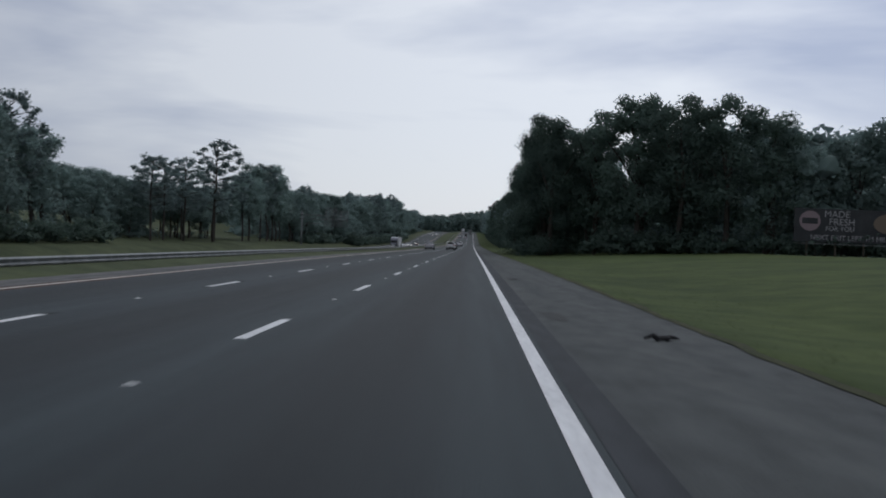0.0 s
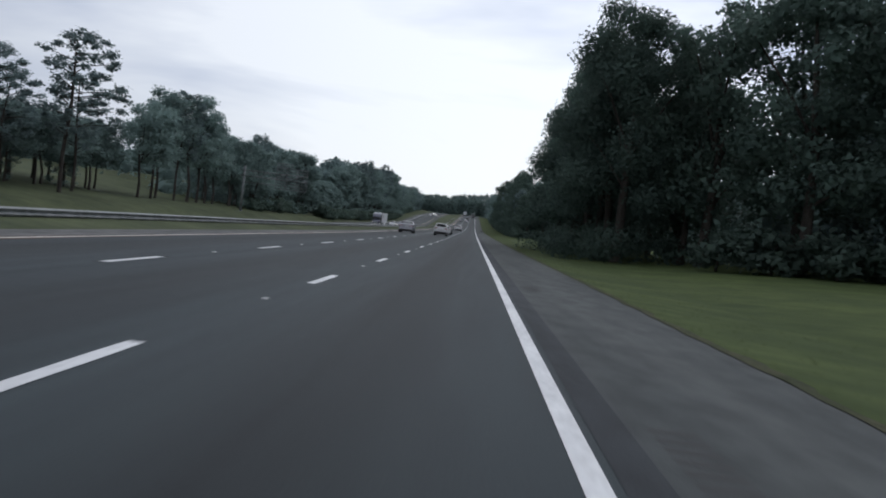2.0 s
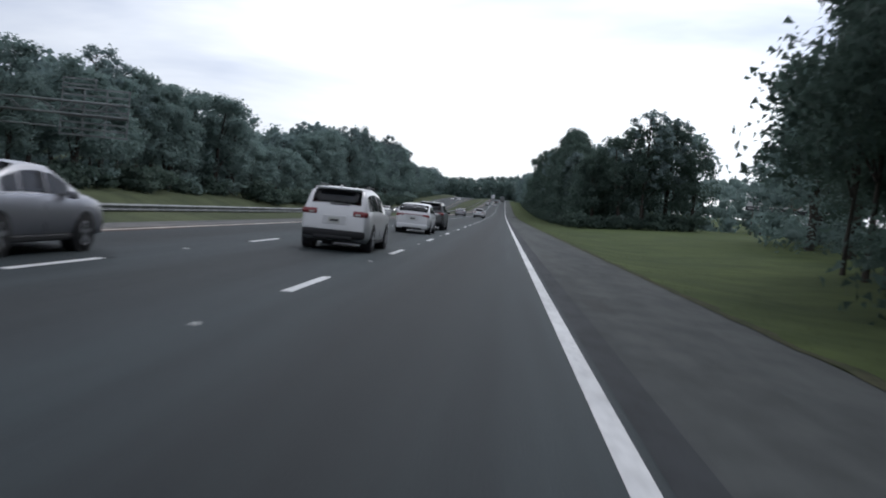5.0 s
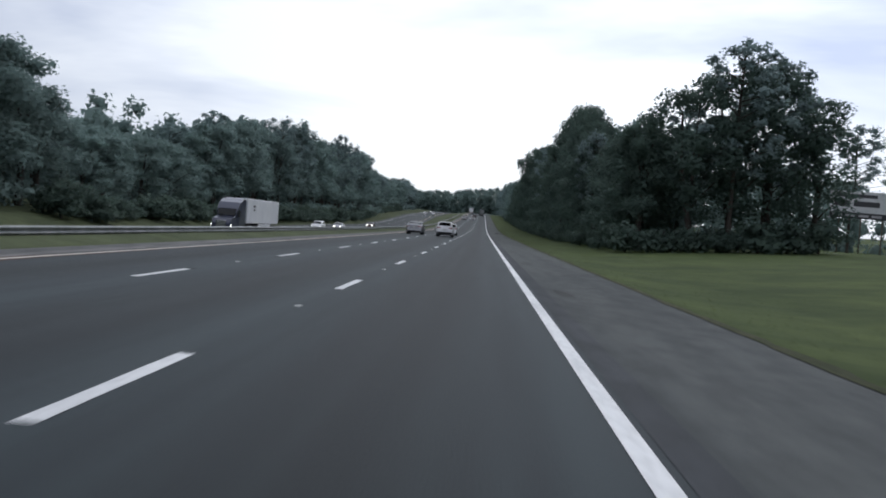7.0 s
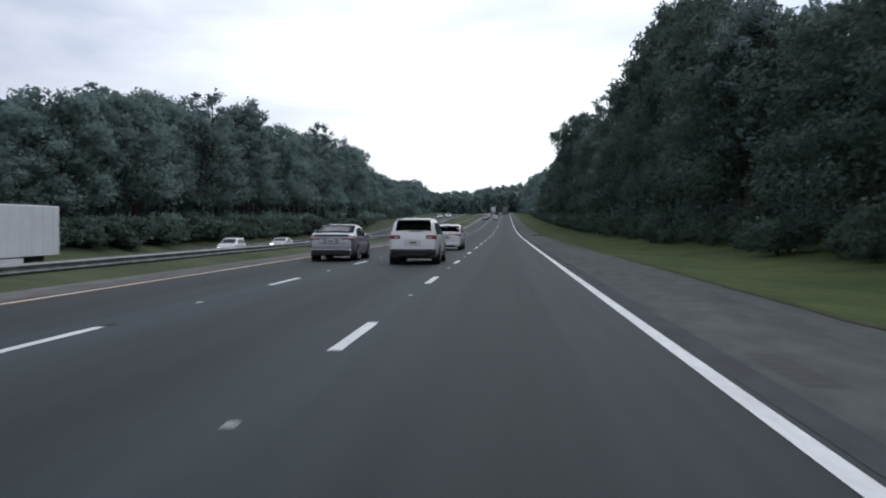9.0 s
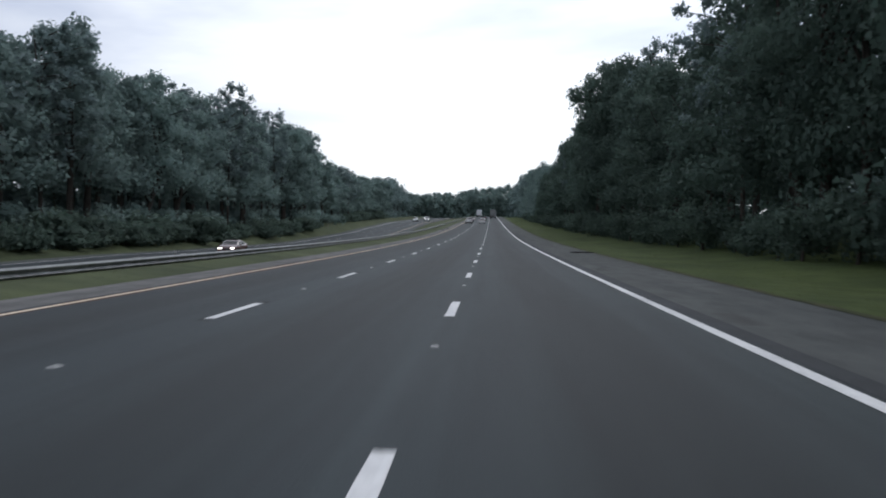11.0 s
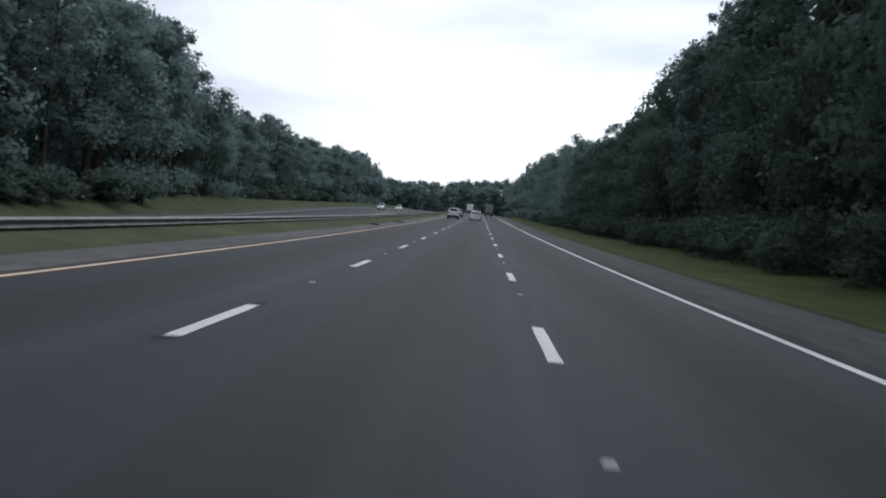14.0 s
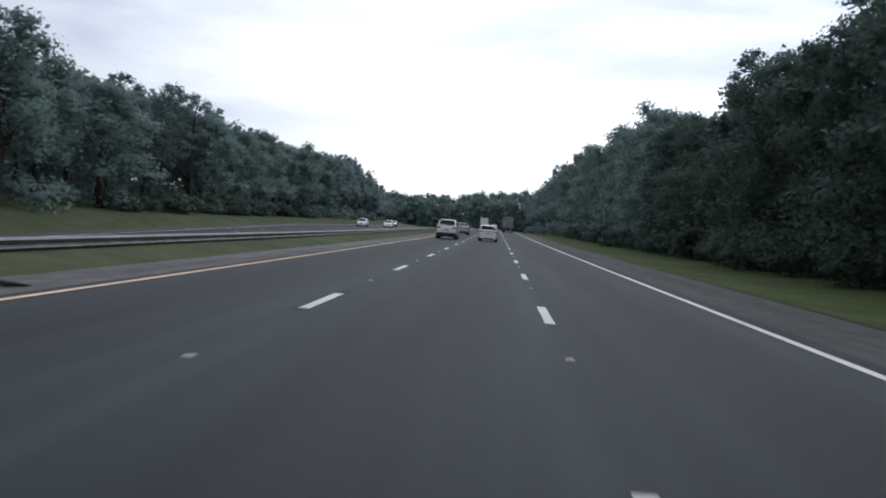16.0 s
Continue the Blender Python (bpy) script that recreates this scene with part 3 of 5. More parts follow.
for x, y, h in ((24, 327, 19.8), (29, 332, 19), (65, 404, 22), (21.5, 338, 15.5), (31, 338, 17)):
    plant("pine", x, y, h, RIGHT, 1.3)
for x, y, h in ((13.5, 504, 25), (15.5, 511, 26), (16, 497, 24.5), (17, 488, 23)):
    plant("broadleaf_near", x, y, h, RIGHT, .8)
belt(334, 650, 4.6, 16.8, 2.6, HR, RIGHT, .08, 0.4, "broadleaf_near")
belt(338, 650, 6.5, 23.5, 5, HR, RIGHT, .2, 2.8, joined=True)
belt(650, 790, 6.5, 17, 4, HR, RIGHT, .2)
belt(790, 1060, 7, 17, 4, HR, RIGHT, .2, joined=True)
belt(650, 1060, 11, 25, 5, HR, RIGHT, .3, joined=True)
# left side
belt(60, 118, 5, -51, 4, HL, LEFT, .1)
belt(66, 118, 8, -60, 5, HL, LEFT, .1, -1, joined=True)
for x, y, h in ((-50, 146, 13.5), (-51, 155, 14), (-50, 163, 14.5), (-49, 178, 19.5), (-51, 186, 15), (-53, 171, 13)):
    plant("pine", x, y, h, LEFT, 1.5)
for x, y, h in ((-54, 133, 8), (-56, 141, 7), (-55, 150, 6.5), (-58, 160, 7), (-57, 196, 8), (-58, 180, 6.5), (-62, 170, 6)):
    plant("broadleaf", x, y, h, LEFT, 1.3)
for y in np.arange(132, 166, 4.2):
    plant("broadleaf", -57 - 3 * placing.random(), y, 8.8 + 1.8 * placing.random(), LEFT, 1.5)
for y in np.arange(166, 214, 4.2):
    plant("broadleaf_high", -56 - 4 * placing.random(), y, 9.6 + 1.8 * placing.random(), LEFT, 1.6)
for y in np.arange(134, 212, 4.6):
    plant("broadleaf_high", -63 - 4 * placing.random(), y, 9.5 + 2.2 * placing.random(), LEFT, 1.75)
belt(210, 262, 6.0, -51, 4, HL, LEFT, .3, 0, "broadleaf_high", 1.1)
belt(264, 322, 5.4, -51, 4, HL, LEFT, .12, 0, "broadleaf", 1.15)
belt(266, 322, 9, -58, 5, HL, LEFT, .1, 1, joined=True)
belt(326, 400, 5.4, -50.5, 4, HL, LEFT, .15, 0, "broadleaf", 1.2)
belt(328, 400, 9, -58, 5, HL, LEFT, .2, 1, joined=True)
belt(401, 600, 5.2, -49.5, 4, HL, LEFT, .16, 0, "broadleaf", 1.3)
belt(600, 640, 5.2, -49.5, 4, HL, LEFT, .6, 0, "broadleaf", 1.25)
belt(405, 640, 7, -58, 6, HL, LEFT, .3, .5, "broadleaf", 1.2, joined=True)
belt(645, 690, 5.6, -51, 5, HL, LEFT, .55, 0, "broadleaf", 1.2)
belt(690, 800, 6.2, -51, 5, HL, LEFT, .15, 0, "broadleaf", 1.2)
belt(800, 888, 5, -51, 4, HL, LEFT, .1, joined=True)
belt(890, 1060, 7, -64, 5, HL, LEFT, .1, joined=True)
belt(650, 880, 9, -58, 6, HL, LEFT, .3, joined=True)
for x, y, h in ((19, 588, 18.5), (18, 602, 16.8), (17.8, 622, 16.5), (18, 578, 20), (20, 562, 22)):
    plant("pine", x, y, h, RIGHT, 1.2)
for y in np.arange(330, 584, 4.0):
    plant("shrub", -40.8 - 2.2 * placing.random(), y + 3 * placing.random(), 1.8 + 2.4 * placing.random(), LEFT, 1.3)
for y in np.arange(264, 760, 5.0):
    if not 622 < y < 646:
        plant("shrub", (-41.6 if 326 < y < 580 else -46.0) - 2 * placing.random(), y + 3.5 * placing.random(), 1.6 + 3.4 * placing.random() ** 1.6, LEFT, 1.1 + .4 * placing.random())
for y in np.arange(62, 122, 4.5):
    plant("shrub", -47.5 - 2 * placing.random(), y, 2.6 + 2.0 * placing.random(), LEFT, 1.3)
for y0, y1, x in ((147, 187, 11.2), (332, 760, 12.0)):
    for y in np.arange(y0, y1, 4.2):
        plant("shrub_near" if y < 620 else "shrub", x + .6 + 2.2 * placing.random(), y + 3 * placing.random(), 1.4 + 2.8 * placing.random() ** 1.5, RIGHT, 1.0 + .35 * placing.random())
for x in np.arange(19, 78, 3.4):
    plant("shrub", x, max(122.5, 135 - (x - 19) * .6) + 1.5 * placing.random(), 2.6 + 2 * placing.random(), RIGHT, 1.3)
for x in np.arange(17, 38, 3.2):
    plant("shrub", x - 3, 322.5 + (x - 17) * .25 + 2 * placing.random(), 2.6 + 2 * placing.random(), RIGHT, 1.3)
for y in np.arange(208, 322, 4.5):
    plant("shrub", 53 + 2 * placing.random(), y, 3 + 2 * placing.random(), RIGHT, 1.4)

for kind, group_ in TREES.items():
    for i, ob in enumerate(group_):
        if (kind, i) not in used_first:
            for o in (*ob.children, ob):
                bpy.data.objects.remove(o)
# inner foliage colour includes painted haze, between near and left greens
join_inner("leaf", "inner_wood_foliage", inner_haze_leaf_m, "dense foliage of the inner wood, green paled with painted haze")
join_inner("bark", "inner_wood_trunks", bark_m, "grey-brown trunks of the inner wood")


def far_woods():
    """The wood that closes the view beyond the crest and behind the verges."""
    rng = np.random.default_rng(3)
    cs, rs = [], []

    def grow(x, y, h):
        z = ground_z(x, y)
        for k in range(5):
            cs.append(np.array([x + rng.normal() * 1.5, y + rng.normal() * 1.5, z + h * (.06 + .2 * k)]))
            rs.append(2.9 + 1.2 * rng.random() - .3 * k)
    for x in np.arange(-150, 150, 3.0):
        for y in (1062, 1071, 1080, 1089):
            h = float(np.interp(x, (-150, -67, -25, 13, 60), (18, 18.5, 22, 26, 26))) * (.9 + .14 * rng.random()) * (.8 if y < 1065 else 1)
            z, xx, yy = ground_z(x, y), x + rng.normal(), y + rng.normal() * 3
            for k in range(6):
                cs.append(np.array([xx + rng.normal() * 1.2, yy, z + (h - 2.4) * (.04 + .192 * k)]))
                rs.append(3.4 - .25 * k + rng.random())
    ends = len(cs)
    for y in np.arange(20, 330, 7.0):
        if not 120 < y < 265:
            grow(-72 + rng.normal() * 3, y, 16 + 4 * rng.random())
        if y > 135:
            grow(56 + rng.normal() * 3 + (14 if 200 < y < 320 else 0), y, 14 + 4 * rng.random())
    for x in np.arange(56, 100, 5.0):
        grow(x, 428 + rng.normal() * 3, 10 + 2 * rng.random())
        grow(x - 10, 142 + rng.normal() * 3, 17 + 3 * rng.random())
    for y in np.arange(150, 200, 6.0):
        grow(31 + rng.normal() * 2, y, 17 + 4 * rng.random())
    for y in np.arange(345, 1060, 8.0):
        grow(33 + rng.normal() * 2, y, 17 + 3 * rng.random())
        grow(-68 + rng.normal() * 3, y, (18 if y > 408 else 8) + 3 * rng.random())
        if y < 720:
            grow(-63.5 + rng.normal(), y + 4, (14 if y > 408 else 7) + 2 * rng.random())
            grow(-75 + rng.normal(), y + 2, 9 + 2 * rng.random())
    for y in np.arange(150, 460, 6.0):
        grow(-140 + rng.normal() * 5, y, 6 + 2 * rng.random())
    counts = [64] * ends + [50] * (len(cs) - ends)
    for y in np.arange(-40, 1060, 11.0):
        for j in range(5):
            xr, xl = 44 + j * 11 + rng.normal() * 3, -82 - j * 11 + rng.normal() * 3
            yy = y + rng.normal() * 3
            for x in (xr, xl):
                meadow = (x > 0 and (yy < 126 or 205 < yy < 335 and x < 76 or 335 <= yy < 440 and x > 38)) or (x < 0 and 110 < yy < 300)
                if not meadow:
                    h = (15 if x > 0 or not 300 <= yy < 410 else 7) + 4 * rng.random()
                    cs.append(np.array([x, yy, ground_z(x, yy) + h - 3.5]))
                    rs.append(4.6 + rng.random())
                    counts.append(24)
                    cs.append(np.array([x, yy, ground_z(x, yy) + h * .35]))
                    rs.append(4.2)
                    counts.append(10)
    v, f, ln = leaves(rng, cs, rs, counts, 1.0, lean=0, curl=.22)
    core = [blob(rng, c, r * (.62 if c[1] > 1060 else .5), .85) for c, r in zip(cs, rs)]
    cv, cf = join([q[:2] for q in core])
    cn = [q for c in core for q in c[2]]
    k = len(cv)
    # distance haze is painted into this wood's base colour
    ob = new("far_woods", mesh_from("far_woods", list(cv) + list(v), list(cf) + list(f + k), haze_leaf_m, normals=list(cn) + list(ln)))
    tagged(ob, "distant mixed woodland closing the view, green paled with painted haze", "woods", kind="stuff")


far_woods()

# ---- opposite carriageway ----
vs, fs = ribbon(-36.2, -24.8, 0, ROAD0, ROAD1, 4, 0.2, True)
opp = tagged(new("opposite_road", mesh_from("opposite_road", vs, fs, asphalt)), "asphalt carriageway of the oncoming traffic, lying slightly lower", "road", kind="structure")
for a, b in ((-38.6, -36.24), (-24.76, -22.6)):
    vs, fs = ribbon(a, b, -.006, ROAD0, ROAD1, 4, 0.2, True)
    child("paved_shoulder", mesh_from("paved_shoulder", vs, fs, shoulder_m), opp, "grey-brown paved shoulder")
vs, fs = ribbon(-36.05, -35.88, .006, ROAD0, ROAD1, 4, 0, True)
child("edge_line", mesh_from("edge_line", vs, fs, white_line), opp, "solid white edge line")
vs, fs = ribbon(-25.12, -24.95, .006, ROAD0, ROAD1, 4, 0, True)
child("edge_line", mesh_from("edge_line", vs, fs, yellow_line), opp, "solid faded yellow edge line")


# ---- lane dashes, reflective studs, rumble strips ----
def dash_mesh(length, width):
    bm = bmesh.new()
    bmesh.ops.create_grid(bm, x_segments=1, y_segments=4, size=0.5)
    for v in bm.verts:
        v.co.x *= width * (1 + .05 * math.sin(v.co.y * 9))
        v.co.y = (v.co.y + .5) * length
    me = bpy.data.meshes.new("lane_dash")
    bm.to_mesh(me)
    bm.free()
    me.materials.append(white_line)
    return me


def on_road(x, y, lift):
    """Pose on the carriageway, tilted with its grade."""
    g = math.degrees(math.atan((road_z(y + 1) - road_z(y - 1)) / 2))
    return pose(x, y, road_z(y) + lift, g, 0, 0)


dash_me = dash_mesh(3.05, 0.16)
stud_bm = bmesh.new()
bmesh.ops.create_cube(stud_bm, size=1, matrix=Matrix.Diagonal((.10, .09, .02, 1)))
for v in stud_bm.verts:
    if v.co.z > 0:
        v.co.x *= .72
        v.co.y *= .55
stud_me = bpy.data.meshes.new("reflective_stud")
stud_bm.to_mesh(stud_me)
stud_bm.free()
stud_m = material("stud_white_plastic", (0.46, 0.46, 0.45), 0.4)[0]
stud_me.materials.append(stud_m)
smear_m, an, al, ab = material("black_tar_smear", (0.012, 0.013, 0.015), .8, 0, .2)
noise_mix(smear_m, an, al, ab, [(0.008, 0.010, 0.012), (0.018, 0.021, 0.024), (.7, .7, .7), (1.1, 1.1, 1.1)], [3, 20])


def smear_mesh(seed):
    """A ragged patch of tar at a dash's end."""
    rng = np.random.default_rng(seed)
    rim = [(.10 * math.cos(a) * (.7 + .6 * rng.random()), .26 * math.sin(a) * (.7 + .6 * rng.random()), 0) for a in np.linspace(0, 2 * math.pi, 12)[:-1]]
    return mesh_from("tar_smear", rim, [range(len(rim))], smear_m)


smears = [smear_mesh(300 + i) for i in range(4)]
for k in range(-3, 60):
    y = -1.06 + 12.19 * k
    child("tar_smear", smears[k % 4], road, at=on_road(-5.44, y + 3.2, .004))
    if k % 3:
        child("tar_smear", smears[(k + 1) % 4], road, at=on_road(-5.50, y - .1, .004))
for x, shift, stud in ((-1.84, 0, 8.3), (-5.47, -.9, 6.25)):
    for k in range(-3, 72):
        y = -0.16 + 12.19 * k
        if y > ROAD0 + 2:
            child("lane_dash", dash_me, road, at=on_road(x, y + shift, .006))
            child("reflective_stud", stud_me, road, at=on_road(x, y + stud, .011))
for x in (-32.3, -28.65):
    for k in range(0, 62):
        child("lane_dash", dash_me, opp, at=on_road(x, 3 + 12.19 * k, opp_lift(4.5 + 12.19 * k) + .012))

groove_m = material("rumble_groove", (0.045, 0.044, 0.044), .9)[0]
vs, fs = [], []
for y0 in np.arange(-20, 640, 18.6):
    for i in range(7):
        y = y0 + i * .32
        b = len(vs)
        z0, z1 = road_z(y) - .0025, road_z(y + .13) - .0025
        vs += [(2.62, y, z0), (3.02, y, z0), (3.02, y + .13, z1), (2.62, y + .13, z1)]
        fs.append((b, b + 1, b + 2, b + 3))
child("rumble_strip", mesh_from("rumble_strip", vs, fs, groove_m), shoulder, "short groups of ground-in rumble grooves", "stuff")
# tar and soil along both sides of the yellow line
vs, fs = [], []
rs_ = np.random.default_rng(8)
for side, x in ((1, -8.75), (-1, -8.88)):
    ys_ = np.arange(-40, 900, 1.6)
    for i, y in enumerate(ys_):
        w = (.13 + .15 * rs_.random()) * (.75 + .25 * math.sin(y * .11))
        vs += [(x, y, road_z(y) + .003), (x + side * w, y, road_z(y) + .003)]
        if i:
            b = len(vs)
            fs.append((b - 4, b - 3, b - 1, b - 2) if side > 0 else (b - 2, b - 1, b - 3, b - 4))
child("soil_streak", mesh_from("soil_streak", vs, fs, soil_stain), road, "rust-brown soil streak along the yellow line", "stuff")


# ---- guardrail in the median ----
RAIL_X, RAIL_TOP = -12.35, 0.42
prof = [(0, 0), (.03, .03), (.075, .075), (.083, .09), (.07, .105), (.02, .135), (.008, .155), (.02, .175), (.07, .24), (.083, .255), (.07, .27), (.02, .30), (0, .31)]
rail = tagged(new("guardrail"), "galvanised steel W-beam guardrail on posts in the grass median", "guardrail")
rail.location = (RAIL_X, 0, 0)


def beam_mesh(length):
    vs, fs = [], []
    for j in range(2):
        for off in (0, -.004):
            for (a, z) in prof:
                vs.append((a + off, j * length, z - .31))
    n = len(prof)
    for side in (0, 1):
        for i in range(n - 1):
            a = side * n + i
            q = (a, a + 1, a + 2 * n + 1, a + 2 * n)
            fs.append(q if side == 0 else q[::-1])
    for i in (0, n - 1):
        fs.append((i, i + n, i + 3 * n, i + 2 * n))
    return mesh_from("rail_beam", vs, fs, steel_m, False)


beam_me = beam_mesh(3.83)
post_vs, post_fs = [], []
for (w, d) in ((.075, .05),):
    post_vs = [(-w, -d, -1.1), (w, -d, -1.1), (w, d, -1.1), (-w, d, -1.1), (-w, -d, -.0), (w, -d, -.0), (w, d, -.0), (-w, d, -.0)]
    post_fs = [(0, 1, 5, 4), (1, 2, 6, 5), (2, 3, 7, 6), (3, 0, 4, 7), (4, 5, 6, 7)]
post_me = mesh_from("rail_post", post_vs, post_fs, wood_m)
for k in range(-6, 200):
    y = k * 3.81
    g = math.degrees(math.atan((road_z(y + 3.81) - road_z(y)) / 3.81))
    child("rail_beam", beam_me, rail, at=pose(0, y, road_z(y) + RAIL_TOP, g, 0, 0))
    if k < 190:
        child("rail_post", post_me, rail, at=(-.08, y + .02, road_z(y) + RAIL_TOP - .01))
vs, fs = [], []
for k in range(-6, 200):
    y = k * 3.81 + 1.905
    b = len(vs)
    vs += [(v[0] - .08, v[1] + y, v[2] + road_z(y) + RAIL_TOP - .01) for v in post_vs]
    fs += [tuple(i + b for i in f) for f in post_fs]
child("rail_post", mesh_from("rail_posts_between", vs, fs, wood_m), rail, "row of intermediate posts", "stuff")


# ---- sign structures ----
def bar(bm, a, b, r, sides=8):
    v, f = tube([a, b], [r, r], sides)
    vv = [bm.verts.new(p) for p in v]
    for q in f:
        bm.faces.new([vv[i] for i in q])
    bm.faces.new(vv[:sides][::-1])
    bm.faces.new(vv[sides:])


def box(bm, c, s):
    bmesh.ops.create_cube(bm, size=1, matrix=Matrix.Translation(c) @ Matrix.Diagonal((*s, 1)))


def one(fn, *args):
    bm = bmesh.new()
    fn(bm, *args)
    return bm


def gantry():
    g = tagged(new("sign_gantry"), "grey steel cantilever sign gantry over the oncoming lanes, seen from behind", "sign gantry")
    x0, y0 = -45.0, 249.5
    z0 = ground_z(x0, y0)
    g.location = (x0, y0, z0)
    top = road_z(y0) - z0 - .54
    part("pole", one(bar, (0, 0, -.3), (0, 0, 8.7 + top), .25, 14), steel_m, g, "thick round steel pole", True)
    part("base_plate", one(box, (0, 0, .03), (.9, .9, .08)), steel_m, g)
    part("cap", one(bar, (0, 0, 8.7 + top), (0, 0, 8.78 + top), .29, 14), steel_m, g)
    for z in (6.9 + top, 8.0 + top):
        for y in (-.35, .35):
            part("chord", one(bar, (-.6, y, z), (12.5, y, z), .085), steel_m, g, smooth=True)
    part("chord", one(bar, (.2, 0, 5.7 + top), (6.2, 0, 5.7 + top), .07), steel_m, g, smooth=True)
    for i in range(8):
        xa = -.2 + i * 1.6
        z = (6.9, 8.0) if i % 2 == 0 else (8.0, 6.9)
        for y in (-.35, .35):
            part("brace", one(bar, (xa, y, z[0] + top), (min(xa + 1.6, 12.4), y, z[1] + top), .04, 6), steel_m, g, smooth=True)
    frame_ = part("sign_frame", one(box, (6.3, .5, 7.2 + top), (.10, .08, 4.2)), steel_m, g, "steel sign frame of close horizontal rails")
    for x in (8.35, 10.4, 12.4):
        part("upright", one(box, (x, .5, 7.2 + top), (.10, .08, 4.2)), steel_m, frame_)
    for z in (5.15, 5.7, 6.25, 6.8, 7.4, 8.0, 8.65, 9.25):
        part("stiffener", one(box, (9.35, .56, z + top), (6.3, .05, .15)), steel_m, frame_)
    tab = part("exit_tab", one(box, (6.3, .5, 9.72 + top), (.09, .07, .85)), steel_m, g, "narrow upper frame for an exit panel")
    part("upright", one(box, (9.3, .5, 9.72 + top), (.09, .07, .85)), steel_m, tab)
    for z in (9.6, 10.1):
        part("stiffener", one(box, (7.8, .56, z + top), (3.1, .05, .14)), steel_m, tab)
    return g


gantry()


def lettering(name, words, size, mat, parent, at, depth=.004):
    cu = bpy.data.curves.new(name, "FONT")
    cu.body, cu.size, cu.extrude = words, size, depth
    cu.align_x, cu.align_y = "LEFT", "CENTER"
    ob = new(name, cu)
    dg = bpy.context.evaluated_depsgraph_get()
    me = bpy.data.meshes.new_from_object(ob.evaluated_get(dg))
    bpy.data.objects.remove(ob)
    me.materials.clear()
    me.materials.append(mat)
    return child(name, me, parent, at=at)


board_dark, an, al, ab = material("billboard_dark_print", (0.02, 0.022, 0.024), .5)
noise_mix(board_dark, an, al, ab, [(0.016, 0.018, 0.02), (0.03, 0.032, 0.035), (.8, .8, .8), (1.1, 1.1, 1.1)], [.5, 5])
print_grey = material("billboard_grey_print", (0.26, 0.25, 0.26), .5)[0]
print_pink = material("billboard_emblem_print", (0.20, 0.15, 0.16), .5)[0]
print_tan = material("billboard_tan_print", (0.13, 0.10, 0.075), .5)[0]
board_white, an, al, ab = material("billboard_white_print", (0.5, 0.5, 0.5), .5)
noise_mix(board_white, an, al, ab, [(0.42, 0.43, 0.44), (0.55, 0.55, 0.56), (.85, .85, .85), (1, 1, 1)], [.4, 4])
print_black = material("billboard_black_print", (0.04, 0.04, 0.045), .5)[0]


def disc(bm, c, rx, rz, y):
    vv = [bm.verts.new((c[0] + rx * math.cos(a), y, c[1] + rz * math.sin(a))) for a in np.linspace(0, 2 * math.pi, 28)[:-1]]
    bm.faces.new(vv)
    ext = bmesh.ops.extrude_face_region(bm, geom=bm.faces[:])
    bmesh.ops.translate(bm, vec=(0, .006, 0), verts=[v for v in ext["geom"] if isinstance(v, bmesh.types.BMVert)])


def billboard(x, y, zc, w, h, label):
    z0 = ground_z(x, y)
    b = tagged(new("billboard"), label, "billboard")
    b.location = (x, y, z0)
    zc -= z0
    for i in range(4):
        xx = -w / 2 + w * (i + .5) / 4
        part("post", one(bar, (xx, .35, -.3), (xx, .35, zc + h / 2 - .1), .13, 8), wood_m, b, "brown timber post", True)
    for z in (zc - h / 2 + .2, zc + h / 2 - .25):
        part("stringer", one(box, (0, .2, z), (w, .12, .15)), wood_m, b)
    part("catwalk", one(box, (0, -.55, zc - h / 2 - .25), (w, .7, .06)), steel_m, b)
    return b, zc


bb, zc = billboard(49.9, 121, 5.3, 14.6, 4.3, "dark restaurant billboard with pale lettering before the trees")
face = part("face_panel", one(box, (0, 0, zc), (14.6, .08, 4.3)), board_dark, bb, "nearly black printed panel")
part("emblem", one(disc, (-5.3, zc + .55), 1.35, 1.3, -.05), print_pink, face, "round greyish pink emblem")
part("emblem_band", one(box, (-5.3, -.062, zc + .55), (2.0, .01, .75)), board_dark, face)
part("food_picture", one(disc, (4.9, zc + .45), 2.1, 1.3, -.05), print_tan, face, "oval tan food picture")
for words, size, x, z in (("MADE", 1.22, -3.5, 1.45), ("FRESH", 1.22, -2.9, .45), ("FOR YOU", .86, -3.3, -.42), ("NEXT EXIT LEFT 1/4 MILE", .92, -5.2, -1.6)):
    lettering("lettering", words, size, print_grey, face, pose(x, -.047, zc + z, 90, 0, 0))
bb2, zc = billboard(66.5, 398, 9.6, 14.6, 4.6, "white billboard with dark rows of print above the trees")
face = part("face_panel", one(box, (0, 0, zc + .5), (14.6, .08, 3.6)), board_white, bb2, "white printed panel")
part("lower_panel", one(box, (0, -.005, zc - 1.8), (14.6, .08, 1.0)), board_dark, bb2, "black strip with small print")
for z, x0, x1, t in ((1.55, -6.3, .5, .55), (.2, -6.6, -4.0, 1.0), (.2, -3.4, 1.0, .9)):
    part("print_bar", one(box, ((x0 + x1) / 2, -.05, zc + z), (x1 - x0, .012, t)), print_black, face)
for i in range(4):
    part("print_bar", one(box, (-6 + i * 2.2, -.05, zc - 1.8), (1.7, .012, .42)), print_grey, face)
part("portrait_patch", one(disc, (4.2, zc + .3), 1.8, 1.6, -.05), print_tan, face, "brownish oval picture patch")


